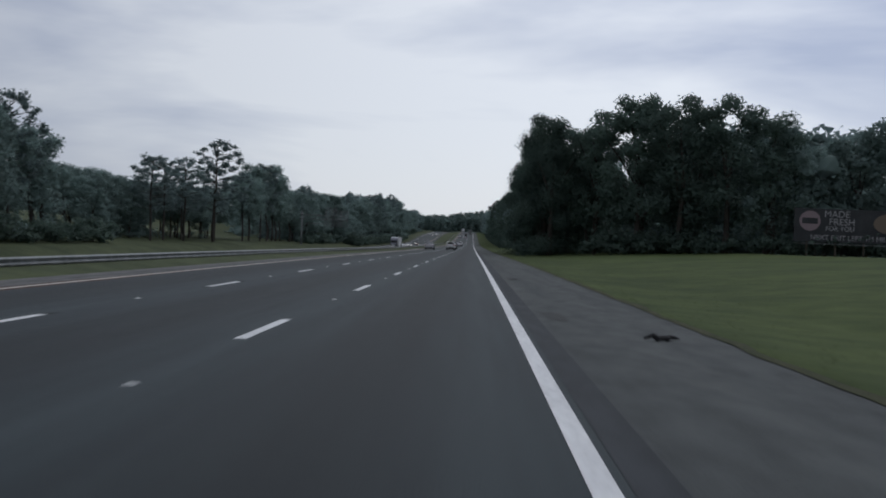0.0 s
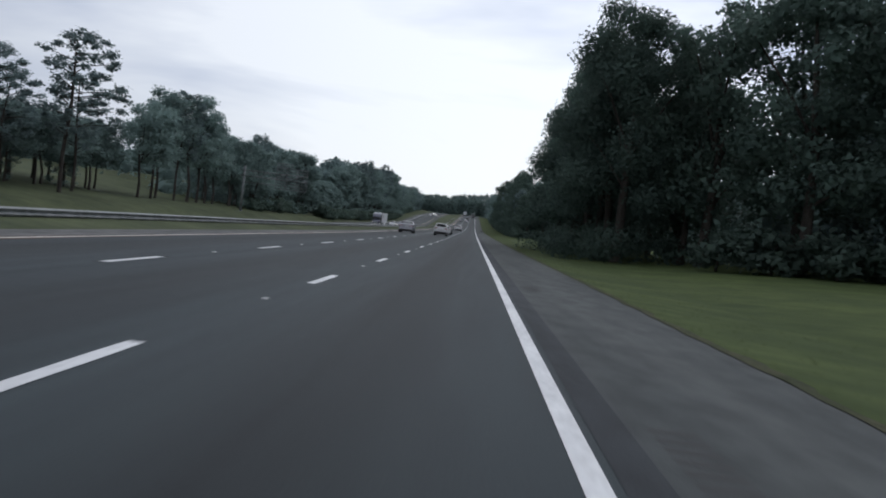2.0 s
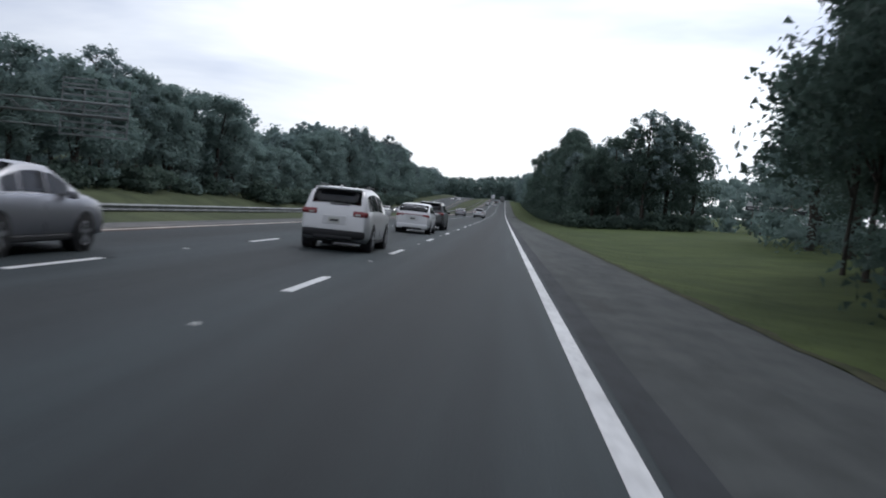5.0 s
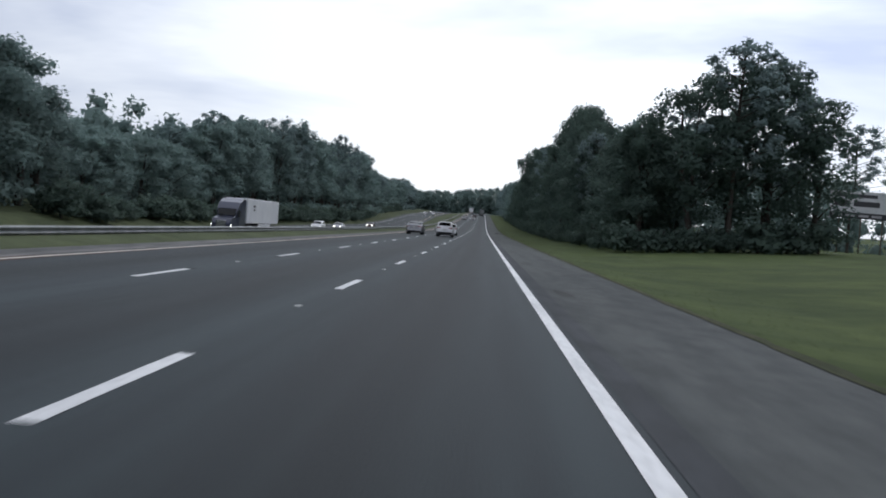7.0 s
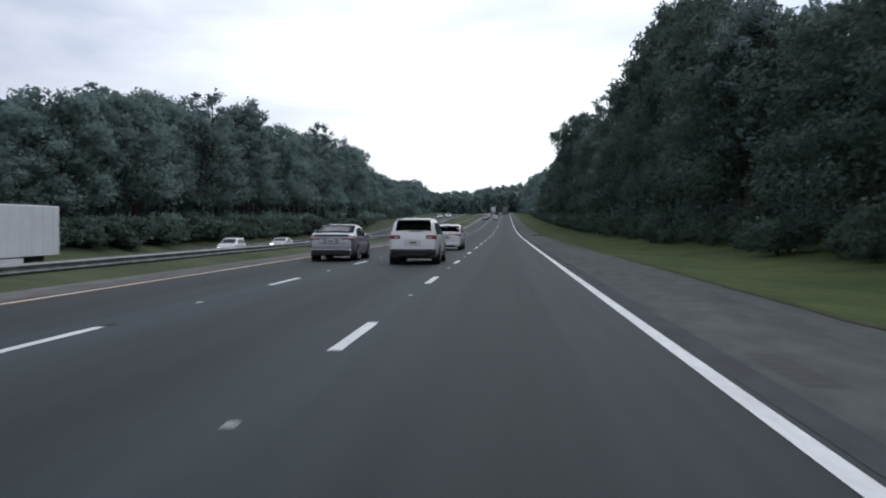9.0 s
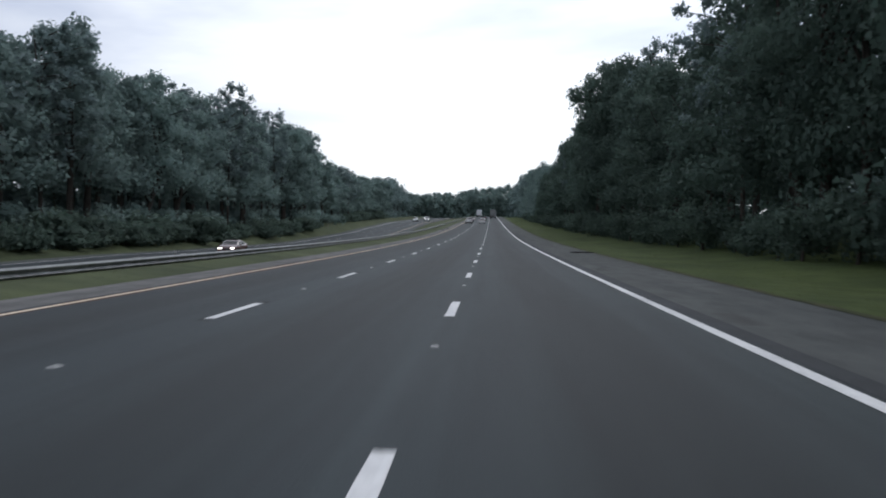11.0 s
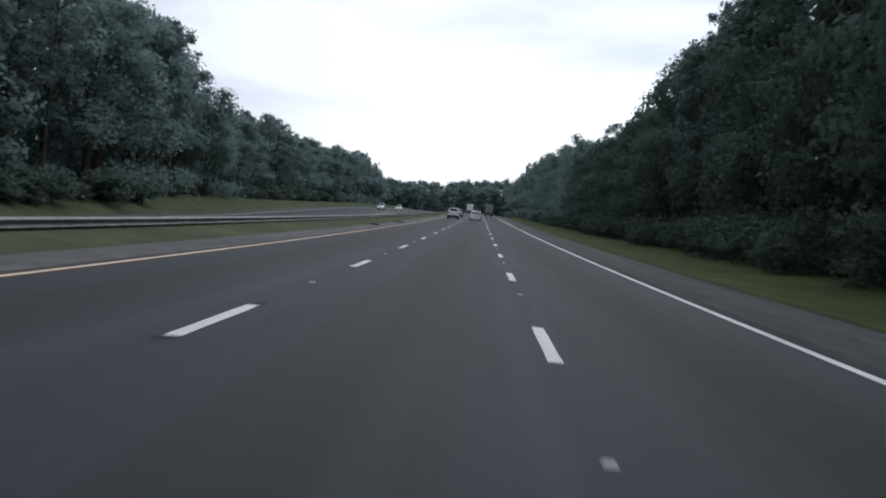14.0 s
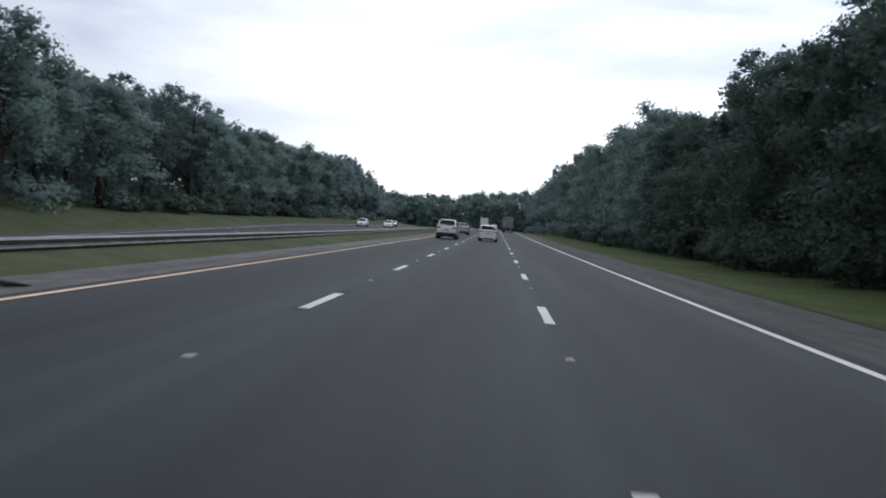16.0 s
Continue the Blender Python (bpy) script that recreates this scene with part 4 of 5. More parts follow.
# ---- small roadside things ----
def marker_post(x, y, h=1.15):
    p_ = tagged(new("marker_post"), "thin pale roadside marker post in the grass", "marker post", "roadside marker posts")
    p_.location = (x, y, ground_z(x, y))
    part("stake", one(box, (0, 0, h / 2 - .1), (.09, .02, h + .2)), print_grey, p_)
    part("reflector", one(box, (0, -.014, h - .12), (.075, .008, .14)), stud_m, p_)


for x, y in ((-20.5, 431), (-20.0, 305), (-20.2, 489), (-41, 560), (-42, 606)):
    marker_post(x, y, 1.4)


def tyre_scrap(x, y, size, turn):
    rng = np.random.default_rng(int(y))
    t_ = new("tyre_scrap", None)
    tagged(t_, "shredded black truck tyre scrap lying on the paved shoulder", "debris", "tyre scraps on the shoulders")
    t_.matrix_basis = pose(x, y, road_z(y) - .006, 0, 0, turn)
    path = [(size * (i / 6 - .5), .06 * rng.normal() * size, .04 + .02 * abs(rng.normal()) * (i % 2)) for i in range(7)]
    v, f = tube(path, [.02, .04, .05, .035, .05, .035, .015], 6)
    child("tread", mesh_from("tread", [(p[0], p[1], max(0.0, p[2])) for p in v], f, rubber_m), t_)


rubber_m = material("black_rubber", (0.018, 0.018, 0.019), .85)[0]
tyre_scrap(4.1, 14.2, .6, 20)
tyre_scrap(4.4, 431.8, 1.5, 5)
tyre_scrap(-9.9, 541.5, .9, 40)
tyre_scrap(-9.8, 559.0, 1.0, 10)


# ---- grass blades along both verges ----
def verge_grass():
    rng = np.random.default_rng(12)
    n = 60000
    side = rng.random(n)
    x = np.where(side < .62, 5.12 + rng.random(n) ** 1.8 * 10, -10.45 - rng.random(n) * 5.5)
    y = rng.random(n) * 700 - 5
    z = np.array([ground_z(a, b) + relief(a, b) * min(1.0, (a - 5.2 if a > 0 else -10.5 - a) / 6) for a, b in zip(x, y)])
    a = rng.random(n) * 6.28
    h = .03 + .05 * rng.random(n)
    w = .012 + .010 * rng.random(n)
    p = np.stack([x, y, z - .04], 1)
    u = np.stack([np.cos(a), np.sin(a), np.zeros(n)], 1)
    tip = p + np.stack([rng.normal(size=n) * .06, rng.normal(size=n) * .06, h + .04], 1)
    v = np.stack([p - u * w[:, None], p + u * w[:, None], tip], 1).reshape(-1, 3)
    q = v.reshape(-1, 3, 3)
    away = np.cross(q[:, 1] - q[:, 0], q[:, 2] - q[:, 0])[:, 1] > 0
    q[away] = q[away][:, ::-1]
    v = q.reshape(-1, 3)
    f = np.arange(3 * n).reshape(-1, 3)
    up = np.repeat(rng.normal(size=(n, 3)) * .22 + np.array([0, 0, 1]), 3, axis=0)
    tagged(new("verge_grass", mesh_from("verge_grass", v, f, blade_m, normals=up)), "short uneven green grass tufts on the verges", "grass", kind="stuff")


verge_grass()


def verge_fringe():
    """Bare soil and dead grass where the mown verge meets the pavement, ragged along its length."""
    rng = np.random.default_rng(21)
    vs, fs = [], []
    for k, y in enumerate(np.arange(-30, 700, .7)):
        w = .16 + .5 * abs(noise.noise((2.0, y * .23, 0))) + .16 * rng.random()
        a = 5.06 + .12 * noise.noise((7.0, y * .6, 0))
        z = road_z(y)
        vs += [(a, y, z + .004), (a + w * .5, y, z + .022), (a + w, y, z - .05)]
        if k:
            b = len(vs)
            fs += [(b - 6, b - 5, b - 2, b - 3), (b - 5, b - 4, b - 1, b - 2)]
    tagged(new("verge_fringe", mesh_from("verge_fringe", vs, fs, soil_m, True)), "ragged brown soil and dead grass along the shoulder", "soil", kind="stuff")


verge_fringe()


# ---- vehicles ----
def paint(name, colour, metal=.0):
    m, n, l, b = material(name, colour, .32, metal, .5)
    b.inputs["Coat Weight"].default_value = .6
    b.inputs["Coat Roughness"].default_value = .08
    ns = n.new("ShaderNodeTexNoise")
    ns.inputs["Scale"].default_value = 2.2
    ns.inputs["Detail"].default_value = 4
    co = n.new("ShaderNodeTexCoord")
    l.new(co.outputs["Object"], ns.inputs["Vector"])
    mr = n.new("ShaderNodeMapRange")
    mr.inputs["To Min"].default_value, mr.inputs["To Max"].default_value = .26, .46
    l.new(ns.outputs["Fac"], mr.inputs["Value"])
    l.new(mr.outputs["Result"], b.inputs["Roughness"])
    return m


white_paint = paint("white_car_paint", (.66, .66, .67))
silver_paint = paint("silver_car_paint", (.29, .29, .315), .7)
black_paint = paint("black_car_paint", (.02, .021, .023))
maroon_paint = paint("dark_red_car_paint", (.07, .018, .018))
navy_paint = paint("navy_truck_paint", (.032, .037, .068))
glass_m = material("tinted_car_glass", (.012, .014, .017), .06, 0, .7)[0]
trim_m = material("black_plastic_trim", (.022, .022, .024), .6)[0]
alloy_m = material("alloy_wheel", (.45, .45, .47), .35, .8)[0]
lens_m = material("red_tail_lens", (.22, .03, .033), .18, 0, .6)[0]
lamp_m = material("clear_headlamp", (.75, .75, .75), .15, 0, .6)[0]
plate_m = material("pale_plate", (.55, .55, .52), .5)[0]
chrome_m = material("chrome_strip", (.6, .6, .62), .2, 1)[0]
box_m, an, al, ab = material("white_trailer_panel", (.7, .7, .72), .5)
noise_mix(box_m, an, al, ab, [(.70, .71, .74), (.78, .79, .81), (.93, .93, .93), (1, 1, 1)], [.5, 5])
grey_box_m, an, al, ab = material("grey_truck_door", (.24, .25, .25), .55)
noise_mix(grey_box_m, an, al, ab, [(.18, .19, .19), (.28, .29, .29), (.8, .8, .8), (1.05, 1.05, 1.05)], [.8, 6])
lit_m, an, al, ab = material("lit_headlamp", (.9, .9, .85), .2)
ab.inputs["Emission Color"].default_value = (1, .96, .86, 1)
ab.inputs["Emission Strength"].default_value = 4

# roof line (position along the car, height), belt height, half width, length of the wheelbase, wheel radius
SHAPES = {
    "suv": dict(top=[(-2.33, .62), (-2.31, .86), (-2.26, 1.08), (-2.02, 1.46), (-1.86, 1.62), (-1.2, 1.69), (-.2, 1.70), (.45, 1.64), (1.22, 1.13), (1.9, 1.02), (2.2, .88), (2.32, .6)],
                belt=1.02, w=.92, axles=(-1.36, 1.38), r=.35, rear=(-2.16, -1.89), screen=(.52, 1.18), panes=((-1.98, -1.32), (-1.24, -.32), (-.24, .62))),
    "sedan": dict(top=[(-2.43, .60), (-2.41, .84), (-2.36, 1.04), (-1.95, 1.10), (-1.55, 1.20), (-.75, 1.43), (-.2, 1.47), (.35, 1.44), (1.28, 1.02), (1.95, .90), (2.3, .76), (2.43, .52)],
                  belt=.94, w=.925, axles=(-1.42, 1.43), r=.33, rear=(-1.80, -.74), screen=(.42, 1.22), panes=((-1.30, -.80), (-.72, .06), (.14, .82))),
    "hatch": dict(top=[(-2.22, .58), (-2.20, .84), (-2.14, 1.05), (-1.85, 1.28), (-1.0, 1.46), (-.2, 1.50), (.35, 1.46), (1.32, 1.02), (1.8, .9), (2.1, .76), (2.22, .5)],
                  belt=.96, w=.87, axles=(-1.33, 1.36), r=.31, rear=(-2.10, -1.20), screen=(.42, 1.26), panes=((-1.72, -1.15), (-1.06, -.22), (-.14, .68))),
}


def car_frame(sp, y):
    """Roof height, belt height, half width of belt and roof at a place along a car."""
    ty, tz = zip(*sp["top"])
    zt = float(np.interp(y, ty, tz))
    end = max(0.0, (abs(y) - (ty[-1] - .55)) / .55)
    ws = sp["w"] * (1 - .13 * end ** 2)
    zs = min(sp["belt"] + .03 * (y < 0), zt - .03)
    up = max(0.0, (zt - zs) / .7)
    return zt, zs, ws, ws * (.95 - .20 * min(1, up))


def car_ring(sp, y):
    zt, zs, ws, wt = car_frame(sp, y)
    zb = .24 + .14 * max(0, (abs(y) - 1.75) / .6)
    half = [(.0, zb), (ws * .88, zb), (ws * .97, zb + .12), (ws * 1.0, zb + (zs - zb) * .5), (ws * .985, zs - .05), (ws * .955, zs), (wt * 1.0, zs + (zt - zs) * .86), (wt * .86, zt - .012), (wt * .45, zt), (0, zt + .006)]
    return [(x, y, z) for x, z in half] + [(-x, y, z) for x, z in half[-2:0:-1]]


def car_body(sp):
    bm = bmesh.new()
    ys = sorted(set([p[0] for p in sp["top"]] + list(np.arange(-2.0, 2.1, .25))))
    ys = [y for y in ys if sp["top"][0][0] <= y <= sp["top"][-1][0]]
    rings = [[bm.verts.new(p) for p in car_ring(sp, y)] for y in ys]
    n = len(rings[0])
    for a, b in zip(rings, rings[1:]):
        for k in range(n):
            bm.faces.new((a[k], a[(k + 1) % n], b[(k + 1) % n], b[k]))
    bm.faces.new(rings[0][::-1])
    bm.faces.new(rings[-1])
    bmesh.ops.recalc_face_normals(bm, faces=bm.faces)
    return bm


def sheet(bm, rows):
    vv = [[bm.verts.new(p) for p in r] for r in rows]
    for a, b in zip(vv, vv[1:]):
        for k in range(len(a) - 1):
            bm.faces.new((a[k], a[k + 1], b[k + 1], b[k]))
    bmesh.ops.solidify(bm, geom=bm.faces[:], thickness=.012)
    bmesh.ops.recalc_face_normals(bm, faces=bm.faces)


def top_pane(sp, y0, y1, inset=.84):
    rows = []
    for i in range(5):
        y = y0 + (y1 - y0) * i / 4
        zt, zs, ws, wt = car_frame(sp, y)
        rows.append([(x * wt * inset, y + (-.012 if y0 < 0 else .012), zt + .014 - .03 * abs(x) ** 3) for x in np.linspace(-1, 1, 7)])
    return one(sheet, rows)


def side_pane(sp, y0, y1, side):
    rows = []
    for v in (.10, .5, .88):
        row = []
        for i in range(4):
            y = y0 + (y1 - y0) * i / 3
            zt, zs, ws, wt = car_frame(sp, y)
            a, b = (ws * .955, zs), (wt, zs + (zt - zs) * .86)
            row.append((side * (a[0] + (b[0] - a[0]) * v + .012), y, a[1] + (b[1] - a[1]) * v))
        rows.append(row)
    return one(sheet, rows)


def lathe(bm, profile, sides=22):
    rings = []
    for x, r in profile:
        rings.append([bm.verts.new((x, r * math.cos(2 * math.pi * k / sides), r * math.sin(2 * math.pi * k / sides))) for k in range(sides)])
    for a, b in zip(rings, rings[1:]):
        for k in range(sides):
            bm.faces.new((a[k], a[(k + 1) % sides], b[(k + 1) % sides], b[k]))
    bm.faces.new(rings[0][::-1])
    bm.faces.new(rings[-1])
    bmesh.ops.recalc_face_normals(bm, faces=bm.faces)


def wheel(parent, x, y, r, w=.22, rims=True):
    s = 1 if x > 0 else -1
    ob = part("wheel", one(lathe, [(-w / 2, r * .62), (-w / 2, r * .93), (-w * .36, r), (w * .36, r), (w / 2, r * .93), (w / 2, r * .62)]), rubber_m, parent, "black tyre", True, at=(x - s * w * .5, y, r))
    if rims:
        bm = bmesh.new()
        lathe(bm, [(s * w * .30, r * .63), (s * w * .46, r * .66), (s * w * .52, r * .64), (s * w * .44, r * .54), (s * w * .34, r * .5), (s * w * .34, r * .02)], 20)
        for k in range(5):
            m = Matrix.Rotation(2 * math.pi * k / 5, 4, "X") @ Matrix.Translation((s * w * .45, 0, r * .33)) @ Matrix.Diagonal((.03, .07, r * .56, 1))
            bmesh.ops.create_cube(bm, size=1, matrix=m)
        part("rim", bm, alloy_m, ob, "grey alloy rim")
    return ob


def rounded(bm, c, s, r=.02):
    ret = bmesh.ops.create_cube(bm, size=1, matrix=Matrix.Translation(c) @ Matrix.Diagonal((*s, 1)))
    bmesh.ops.bevel(bm, geom=list({e for v in ret["verts"] for e in v.link_edges}), offset=min(r, min(s) * .45), segments=2, affect="EDGES", profile=.5)


def make_car(kind, mat, label, lit=False):
    sp = SHAPES[kind]
    car = tagged(new("suv" if kind == "suv" else "car"), label, "car", "cars on the highway")
    y0, y1 = sp["top"][0][0], sp["top"][-1][0]
    w = sp["w"]
    body = part("body", car_body(sp), mat, car, smooth=True)
    for f in body.data.polygons:
        f.use_smooth = len(f.vertices) == 4
    part("rear_window", top_pane(sp, *sp["rear"], .84 if kind == "suv" else .95), glass_m, car, "dark tinted rear window", True)
    part("windscreen", top_pane(sp, *sp["screen"], .9), glass_m, car, "dark windscreen", True)
    for s in (-1, 1):
        for a, b in sp["panes"]:
            part("side_window", side_pane(sp, a, b, s), glass_m, car, "dark side window")
        for ya in sp["axles"]:
            part("wheel_arch", one(lathe, [(s * (w * .70), sp["r"] * 1.16), (s * (w + .004), sp["r"] * 1.16)], 20), trim_m, car, "dark wheel arch", at=(0, ya, sp["r"] * 1.02))
            wheel(car, s * (w + .012), ya, sp["r"])
        z = sp["belt"] - (.02 if kind == "suv" else .08)
        slim = kind == "sedan"
        light = part("tail_light", one(rounded, (s * w * .72, y0 + .15, z + .02 * slim), (w * (.50 if slim else .42), .26, .10 if slim else .15), .04), lens_m, car, "red tail light", True)
        part("lamp_insert", one(rounded, (s * w * .66, y0 + .028, z - .02), (w * .16, .02, .05), .01), plate_m, light)
        part("headlight", one(rounded, (s * w * .66, y1 - .20, .70), (w * .40, .28, .14), .04), lit_m if lit else lamp_m, car, "lit headlight" if lit else "clear headlight", True)
        part("mirror", one(rounded, (s * (w + .08), sp["screen"][0] + .28, sp["belt"] + .05), (.18, .10, .13), .03), mat, car, smooth=True)
        part("door_seam", one(box, (s * (w * .985 + .004), .0, .62), (.008, .012, .50)), trim_m, car)
        part("sill", one(rounded, (s * w * .93, 0, .27), (.10, 2.0, .11), .03), trim_m, car)
    low = .46 if kind == "suv" else .36
    bumper = part("rear_bumper", one(rounded, (0, y0 + .08, low), (w * 1.78, .22, .22 if kind == "suv" else .26), .06), trim_m if kind == "suv" else mat, car, "black lower bumper" if kind == "suv" else "", True)
    part("diffuser", one(rounded, (0, y0 + .04, low - .10), (w * 1.1, .16, .10), .03), trim_m, bumper)
    part("front_bumper", one(rounded, (0, y1 - .08, .42), (w * 1.7, .24, .30), .06), mat, car, smooth=True)
    part("grille", one(rounded, (0, y1 - .02, .62), (w * .95, .10, .16), .03), trim_m, car, "dark grille")
    plate = part("number_plate", one(box, (0, y0 - .005, .80 if kind != "hatch" else .74), (.31, .02, .155)), plate_m, car, "pale number plate with a dark bar")
    part("plate_bar", one(box, (0, y0 - .017, .80 if kind != "hatch" else .74), (.22, .006, .05)), trim_m, plate)
    part("plate_recess", one(rounded, (0, y0 + .012, .81 if kind != "hatch" else .75), (.62, .03, .24), .02), mat, car)
    if kind == "suv":
        part("roof_spoiler", one(rounded, (0, -1.95, 1.63), (1.22, .28, .05), .02), mat, car, smooth=True)
        for s in (-1, 1):
            part("roof_rail", one(bar, (s * .62, -1.5, 1.73), (s * .60, .3, 1.72), .022), trim_m, car)
        part("rear_wiper", one(box, (.1, -2.19, 1.22), (.5, .02, .025)), trim_m, car)
    else:
        if kind == "sedan":
            part("lower_strip", one(rounded, (0, y0 - .035, .47), (w * 1.62, .04, .04), .012), chrome_m, bumper, "bright strip along the lower bumper")
            part("lower_valance", one(rounded, (0, y0 + .015, .345), (w * 1.66, .24, .20), .04), trim_m, bumper, "dark lower valance")
            part("boot_seam", one(box, (0, y0 - .004, .70), (w * 1.25, .01, .014)), trim_m, car)
            part("boot_lip", one(rounded, (0, y0 + .10, 1.055), (w * 1.46, .16, .035), .015), mat, car, "raised lip along the boot lid", True)
            part("exhaust_trim", one(rounded, (-.55, y0 - .02, .29), (.22, .06, .06), .02), chrome_m, bumper)
            part("exhaust_trim", one(rounded, (.55, y0 - .02, .29), (.22, .06, .06), .02), chrome_m, bumper)
            for s in (-1, 1):
                part("window_trim", one(sheet, [[(s * (w * .968), -1.30 + .3 * k, sp["belt"] + .012) for k in range(8)], [(s * (w * .960), -1.30 + .3 * k, sp["belt"] + .034) for k in range(8)]]), chrome_m, car, "bright strip under the side windows")
        part("chrome_strip", one(rounded, (0, y0 + .01, .93), (w * 1.0, .03, .03), .01), chrome_m if kind == "sedan" else lens_m, car)
    part("antenna_fin", one(rounded, (0, sp["rear"][1] + .25, car_frame(sp, sp["rear"][1] + .25)[0] + .04), (.05, .16, .09), .02), mat, car)
    part("underbody", one(rounded, (0, 0, .27), (w * 1.5, (y1 - y0) * .8, .12), .03), trim_m, car)
    return car


def drive(ob, x, y, first=False, back=False, lift=0.0):
    """Stand a vehicle on its lane; y is its tail, or its nose where it faces the camera."""
    g = math.degrees(math.atan((road_z(y + 3) - road_z(y - 3)) / 6))
    m = pose(x, y + 2.35, road_z(y + 2.35) + lift, -g if back else g, 0, 180 if back else 0)
    if first:
        ob.matrix_basis = m
        return ob
    return copy_thing(ob, m)


suv = make_car("suv", white_paint, "white sport utility car with black lower bumper and tinted rear window")
sedan = make_car("sedan", silver_paint, "silver four-door sedan with a sloping rear window")
hatch = make_car("hatch", white_paint, "small white hatchback with a dark rear window")
dark = make_car("suv", black_paint, "black sport utility car in the middle lane")
drive(suv, -3.25, 193.6, True)
drive(sedan, -7.15, 182.0, True)
drive(hatch, -3.3, 215.0, True)
drive(dark, -3.35, 226.0, True)
drive(suv, -3.3, 340.0)
drive(sedan, -6.85, 343.0)
drive(hatch, -3.35, 360.0)
drive(suv, -7.1, 626)
drive(hatch, -3.55, 631)
drive(sedan, -7.3, 665)
drive(dark, -3.6, 700)


red = make_car("sedan", maroon_paint, "dark red sedan with lit headlights on the opposite carriageway", True)
oncoming = make_car("suv", white_paint, "white sport utility car with lit headlights on the opposite carriageway", True)
oncoming2 = make_car("sedan", silver_paint, "silver sedan with lit headlights on the opposite carriageway", True)
drive(red, -26.6, 463, True, True, opp_lift(465))
drive(oncoming, -27.8, 397, True, True, opp_lift(399))
drive(oncoming2, -26.8, 414, True, True, opp_lift(416))
drive(oncoming, -30.6, 735, False, True, opp_lift(737))
drive(oncoming, -27.2, 752, False, True, opp_lift(754))
drive(oncoming2, -30.4, 790, False, True, opp_lift(792))


def box_truck(x, y, mat, label):
    t_ = tagged(new("box_truck"), label, "truck", "trucks on the highway")
    part("cargo_box", one(rounded, (0, 3.0, 2.45), (2.5, 6.4, 2.7), .05), mat, t_)
    for s in (-1, 1):
        part("rear_door", one(rounded, (s * .60, -.215, 2.42), (1.16, .05, 2.5), .02), mat, t_)
        part("tail_light", one(rounded, (s * 1.05, -.2, .92), (.28, .06, .12), .02), lens_m, t_, "red tail light")
        wheel(t_, s * 1.18, 1.2, .48, .5)
        wheel(t_, s * 1.15, 7.4, .48, .28)
        part("mud_flap", one(box, (s * .92, .4, .55), (.5, .02, .6)), trim_m, t_)
        part("mirror", one(rounded, (s * 1.38, 8.2, 2.2), (.2, .1, .45), .03), trim_m, t_)
    part("rear_bumper", one(rounded, (0, -.15, .62), (2.3, .14, .16), .03), steel_m, t_)
    part("chassis", one(box, (0, 3.6, .85), (.9, 8.6, .28)), trim_m, t_)
    part("cab", one(rounded, (0, 7.5, 1.7), (2.2, 2.0, 2.1), .2), white_paint, t_, smooth=False)
    part("windscreen", one(rounded, (0, 8.49, 2.15), (1.9, .06, .8), .02), glass_m, t_)
    g = math.degrees(math.atan((road_z(y + 5) - road_z(y)) / 5))
    t_.matrix_basis = pose(x, y, road_z(y), g, 0, 0)
    return t_


box_truck(-.25, 772, grey_box_m, "grey-green box truck with closed rear doors")
box_truck(-7.2, 850, box_m, "white box truck far ahead on the highway")


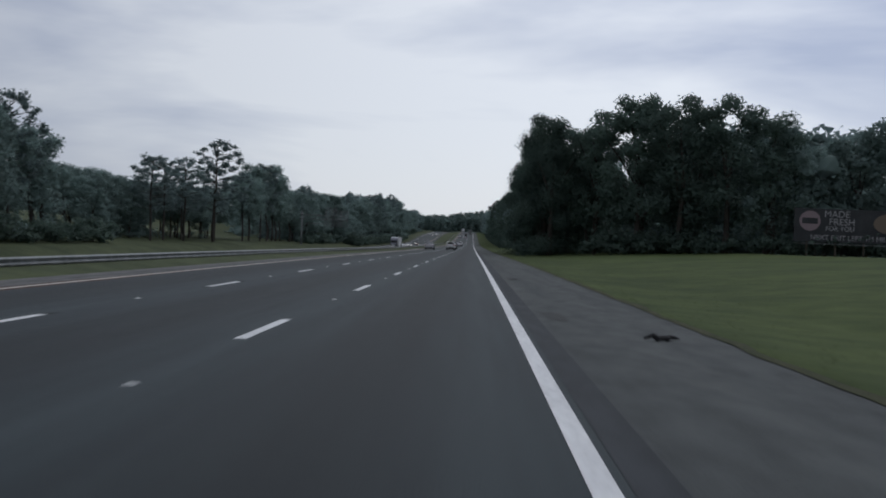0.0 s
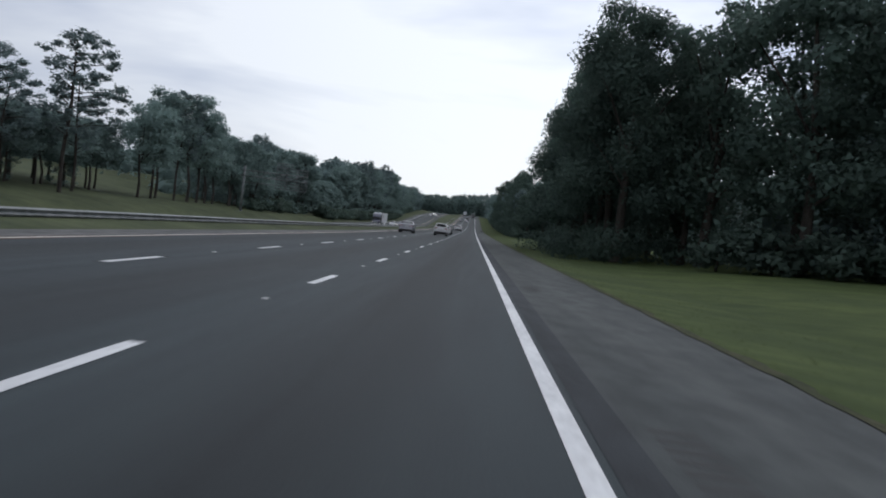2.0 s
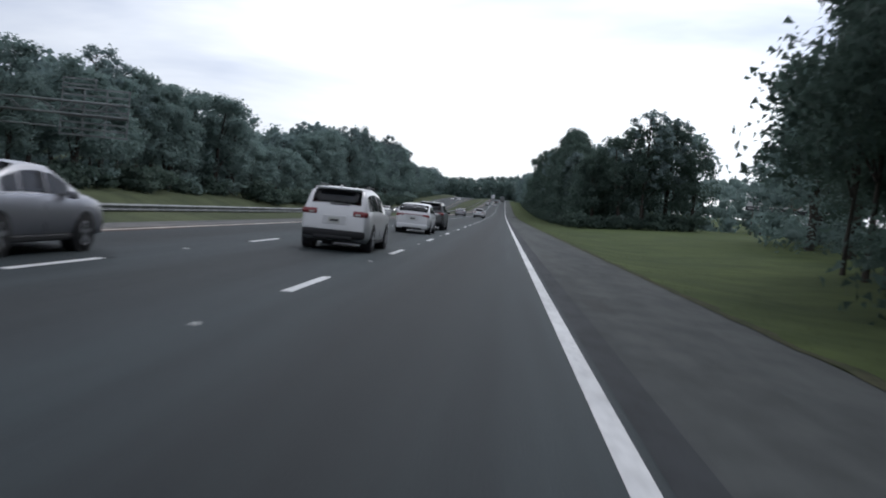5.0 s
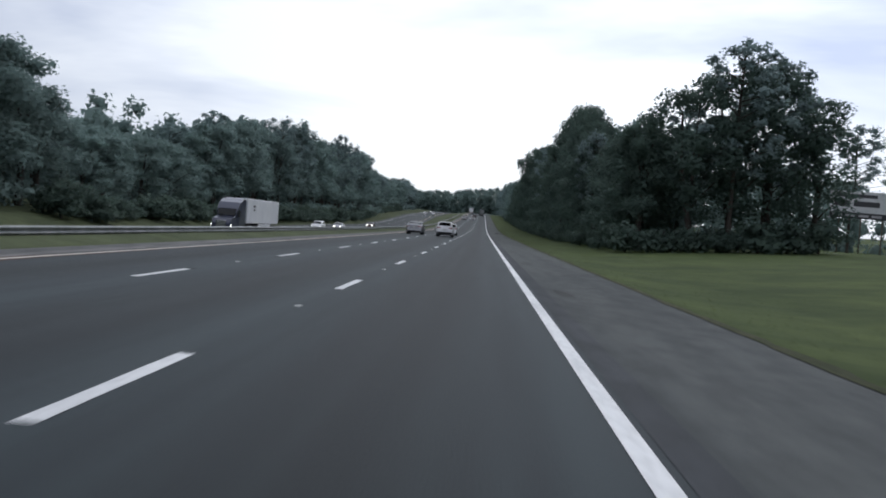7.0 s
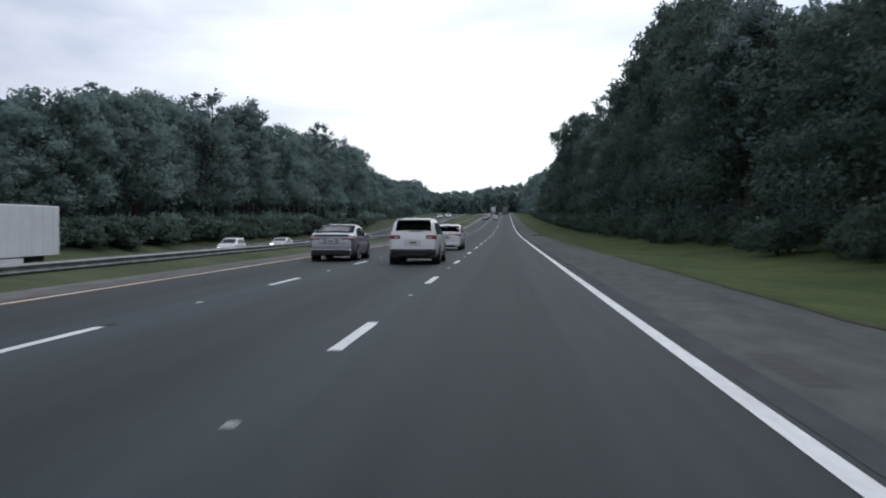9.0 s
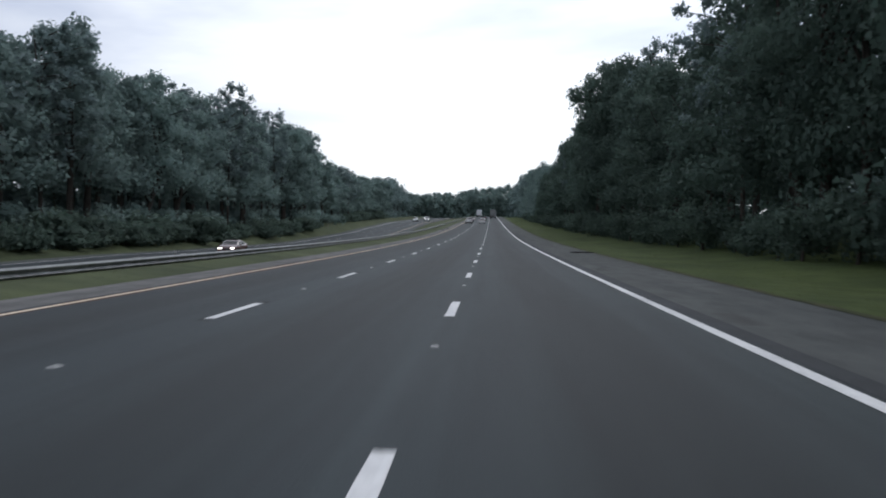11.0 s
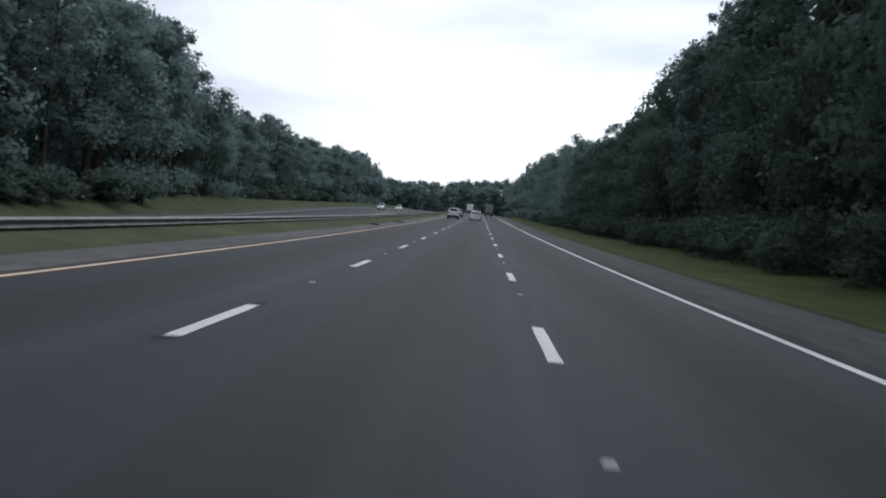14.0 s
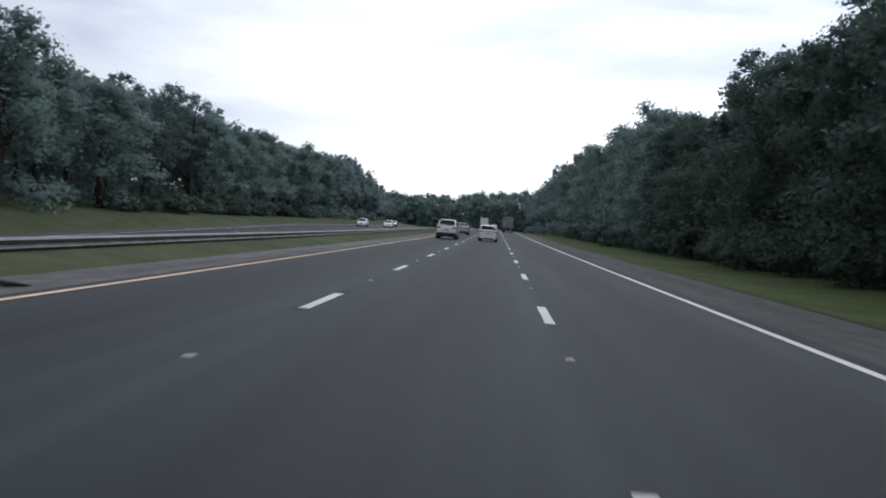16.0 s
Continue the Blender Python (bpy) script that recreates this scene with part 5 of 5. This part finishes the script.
def semi_truck(x, y_tail):
    t_ = tagged(new("semi_truck"), "blue sleeper-cab tractor with a long white box trailer, oncoming", "truck", "trucks on the highway")
    trailer = part("trailer", one(rounded, (0, -8.1, 2.72), (2.55, 16.2, 2.85), .05), box_m, t_, "white panelled box trailer")
    for i in range(13):
        for s in (-1, 1):
            part("panel_rib", one(box, (s * 1.279, -.7 - i * 1.24, 2.72), (.012, .035, 2.7)), box_m, trailer)
    for i in range(2):
        part("print_bar", one(box, (-1.29, -12.9, 3.3 - i * .42), (.012, 1.1 - .3 * i, .22)), print_black, trailer)
        part("print_bar", one(box, (1.29, -12.9, 3.3 - i * .42), (.012, 1.1 - .3 * i, .22)), print_black, trailer)
    for s in (-1, 1):
        part("side_skirt", one(rounded, (s * 1.2, -7.2, .85), (.04, 6.4, .8), .02), box_m, t_, "white side skirt")
        for y in (-1.6, -2.9, -15.2, -16.5):
            wheel(t_, s * 1.26, y, .5, .55)
        wheel(t_, s * 1.24, -20.4, .5, .3)
        part("fuel_tank", one(lathe, [(-.7, .02), (-.7, .33), (.7, .33), (.7, .02)], 16), alloy_m, t_, at=pose(s * 1.0, -18.4, .72, 0, 0, 90))
        part("headlight", one(rounded, (s * .92, -21.95, 1.0), (.36, .2, .24), .05), lit_m, t_, "lit headlight")
        part("mirror", one(rounded, (s * 1.45, -19.9, 2.3), (.12, .2, .6), .04), trim_m, t_)
        part("side_window", one(rounded, (s * 1.205, -19.2, 2.35), (.03, .9, .7), .02), glass_m, t_)
    bm = bmesh.new()
    ring = []
    prof_ = [(-16.5, 1.0), (-16.5, 4.0), (-17.6, 4.02), (-19.0, 3.6), (-19.8, 2.9), (-20.1, 2.05), (-21.8, 1.75), (-22.1, 1.3), (-22.1, .55), (-19.6, .55), (-17.5, .8)]
    for s in (-1, 1):
        ring.append([bm.verts.new((s * (1.2 if y > -20.0 else 1.05), y, z)) for y, z in prof_])
    k = len(prof_)
    bm.faces.new(ring[0])
    bm.faces.new(ring[1][::-1])
    for i in range(k):
        bm.faces.new((ring[0][i], ring[1][i], ring[1][(i + 1) % k], ring[0][(i + 1) % k]))
    bmesh.ops.recalc_face_normals(bm, faces=bm.faces)
    bmesh.ops.bevel(bm, geom=bm.edges[:], offset=.07, segments=2, affect="EDGES", profile=.5)
    part("cab", bm, navy_paint, t_, "dark blue sleeper cab with roof fairing")
    part("windscreen", one(sheet, [[(-.98, -19.86, 2.86), (.98, -19.86, 2.86)], [(-1.0, -20.15, 2.12), (1.0, -20.15, 2.12)]]), glass_m, t_, "dark windscreen")
    part("grille", one(rounded, (0, -22.12, 1.15), (1.1, .06, .8), .03), chrome_m, t_, "bright grille")
    part("front_bumper", one(rounded, (0, -22.1, .5), (2.3, .3, .4), .08), plate_m, t_)
    part("trailer_frame", one(box, (0, -7.6, 1.12), (1.0, 14.5, .3)), trim_m, t_)
    t_.matrix_basis = pose(x, y_tail, road_z(y_tail - 8) + opp_lift(y_tail - 8), 0, 0, 0)
    return t_


semi_truck(-27.4, 359.5)
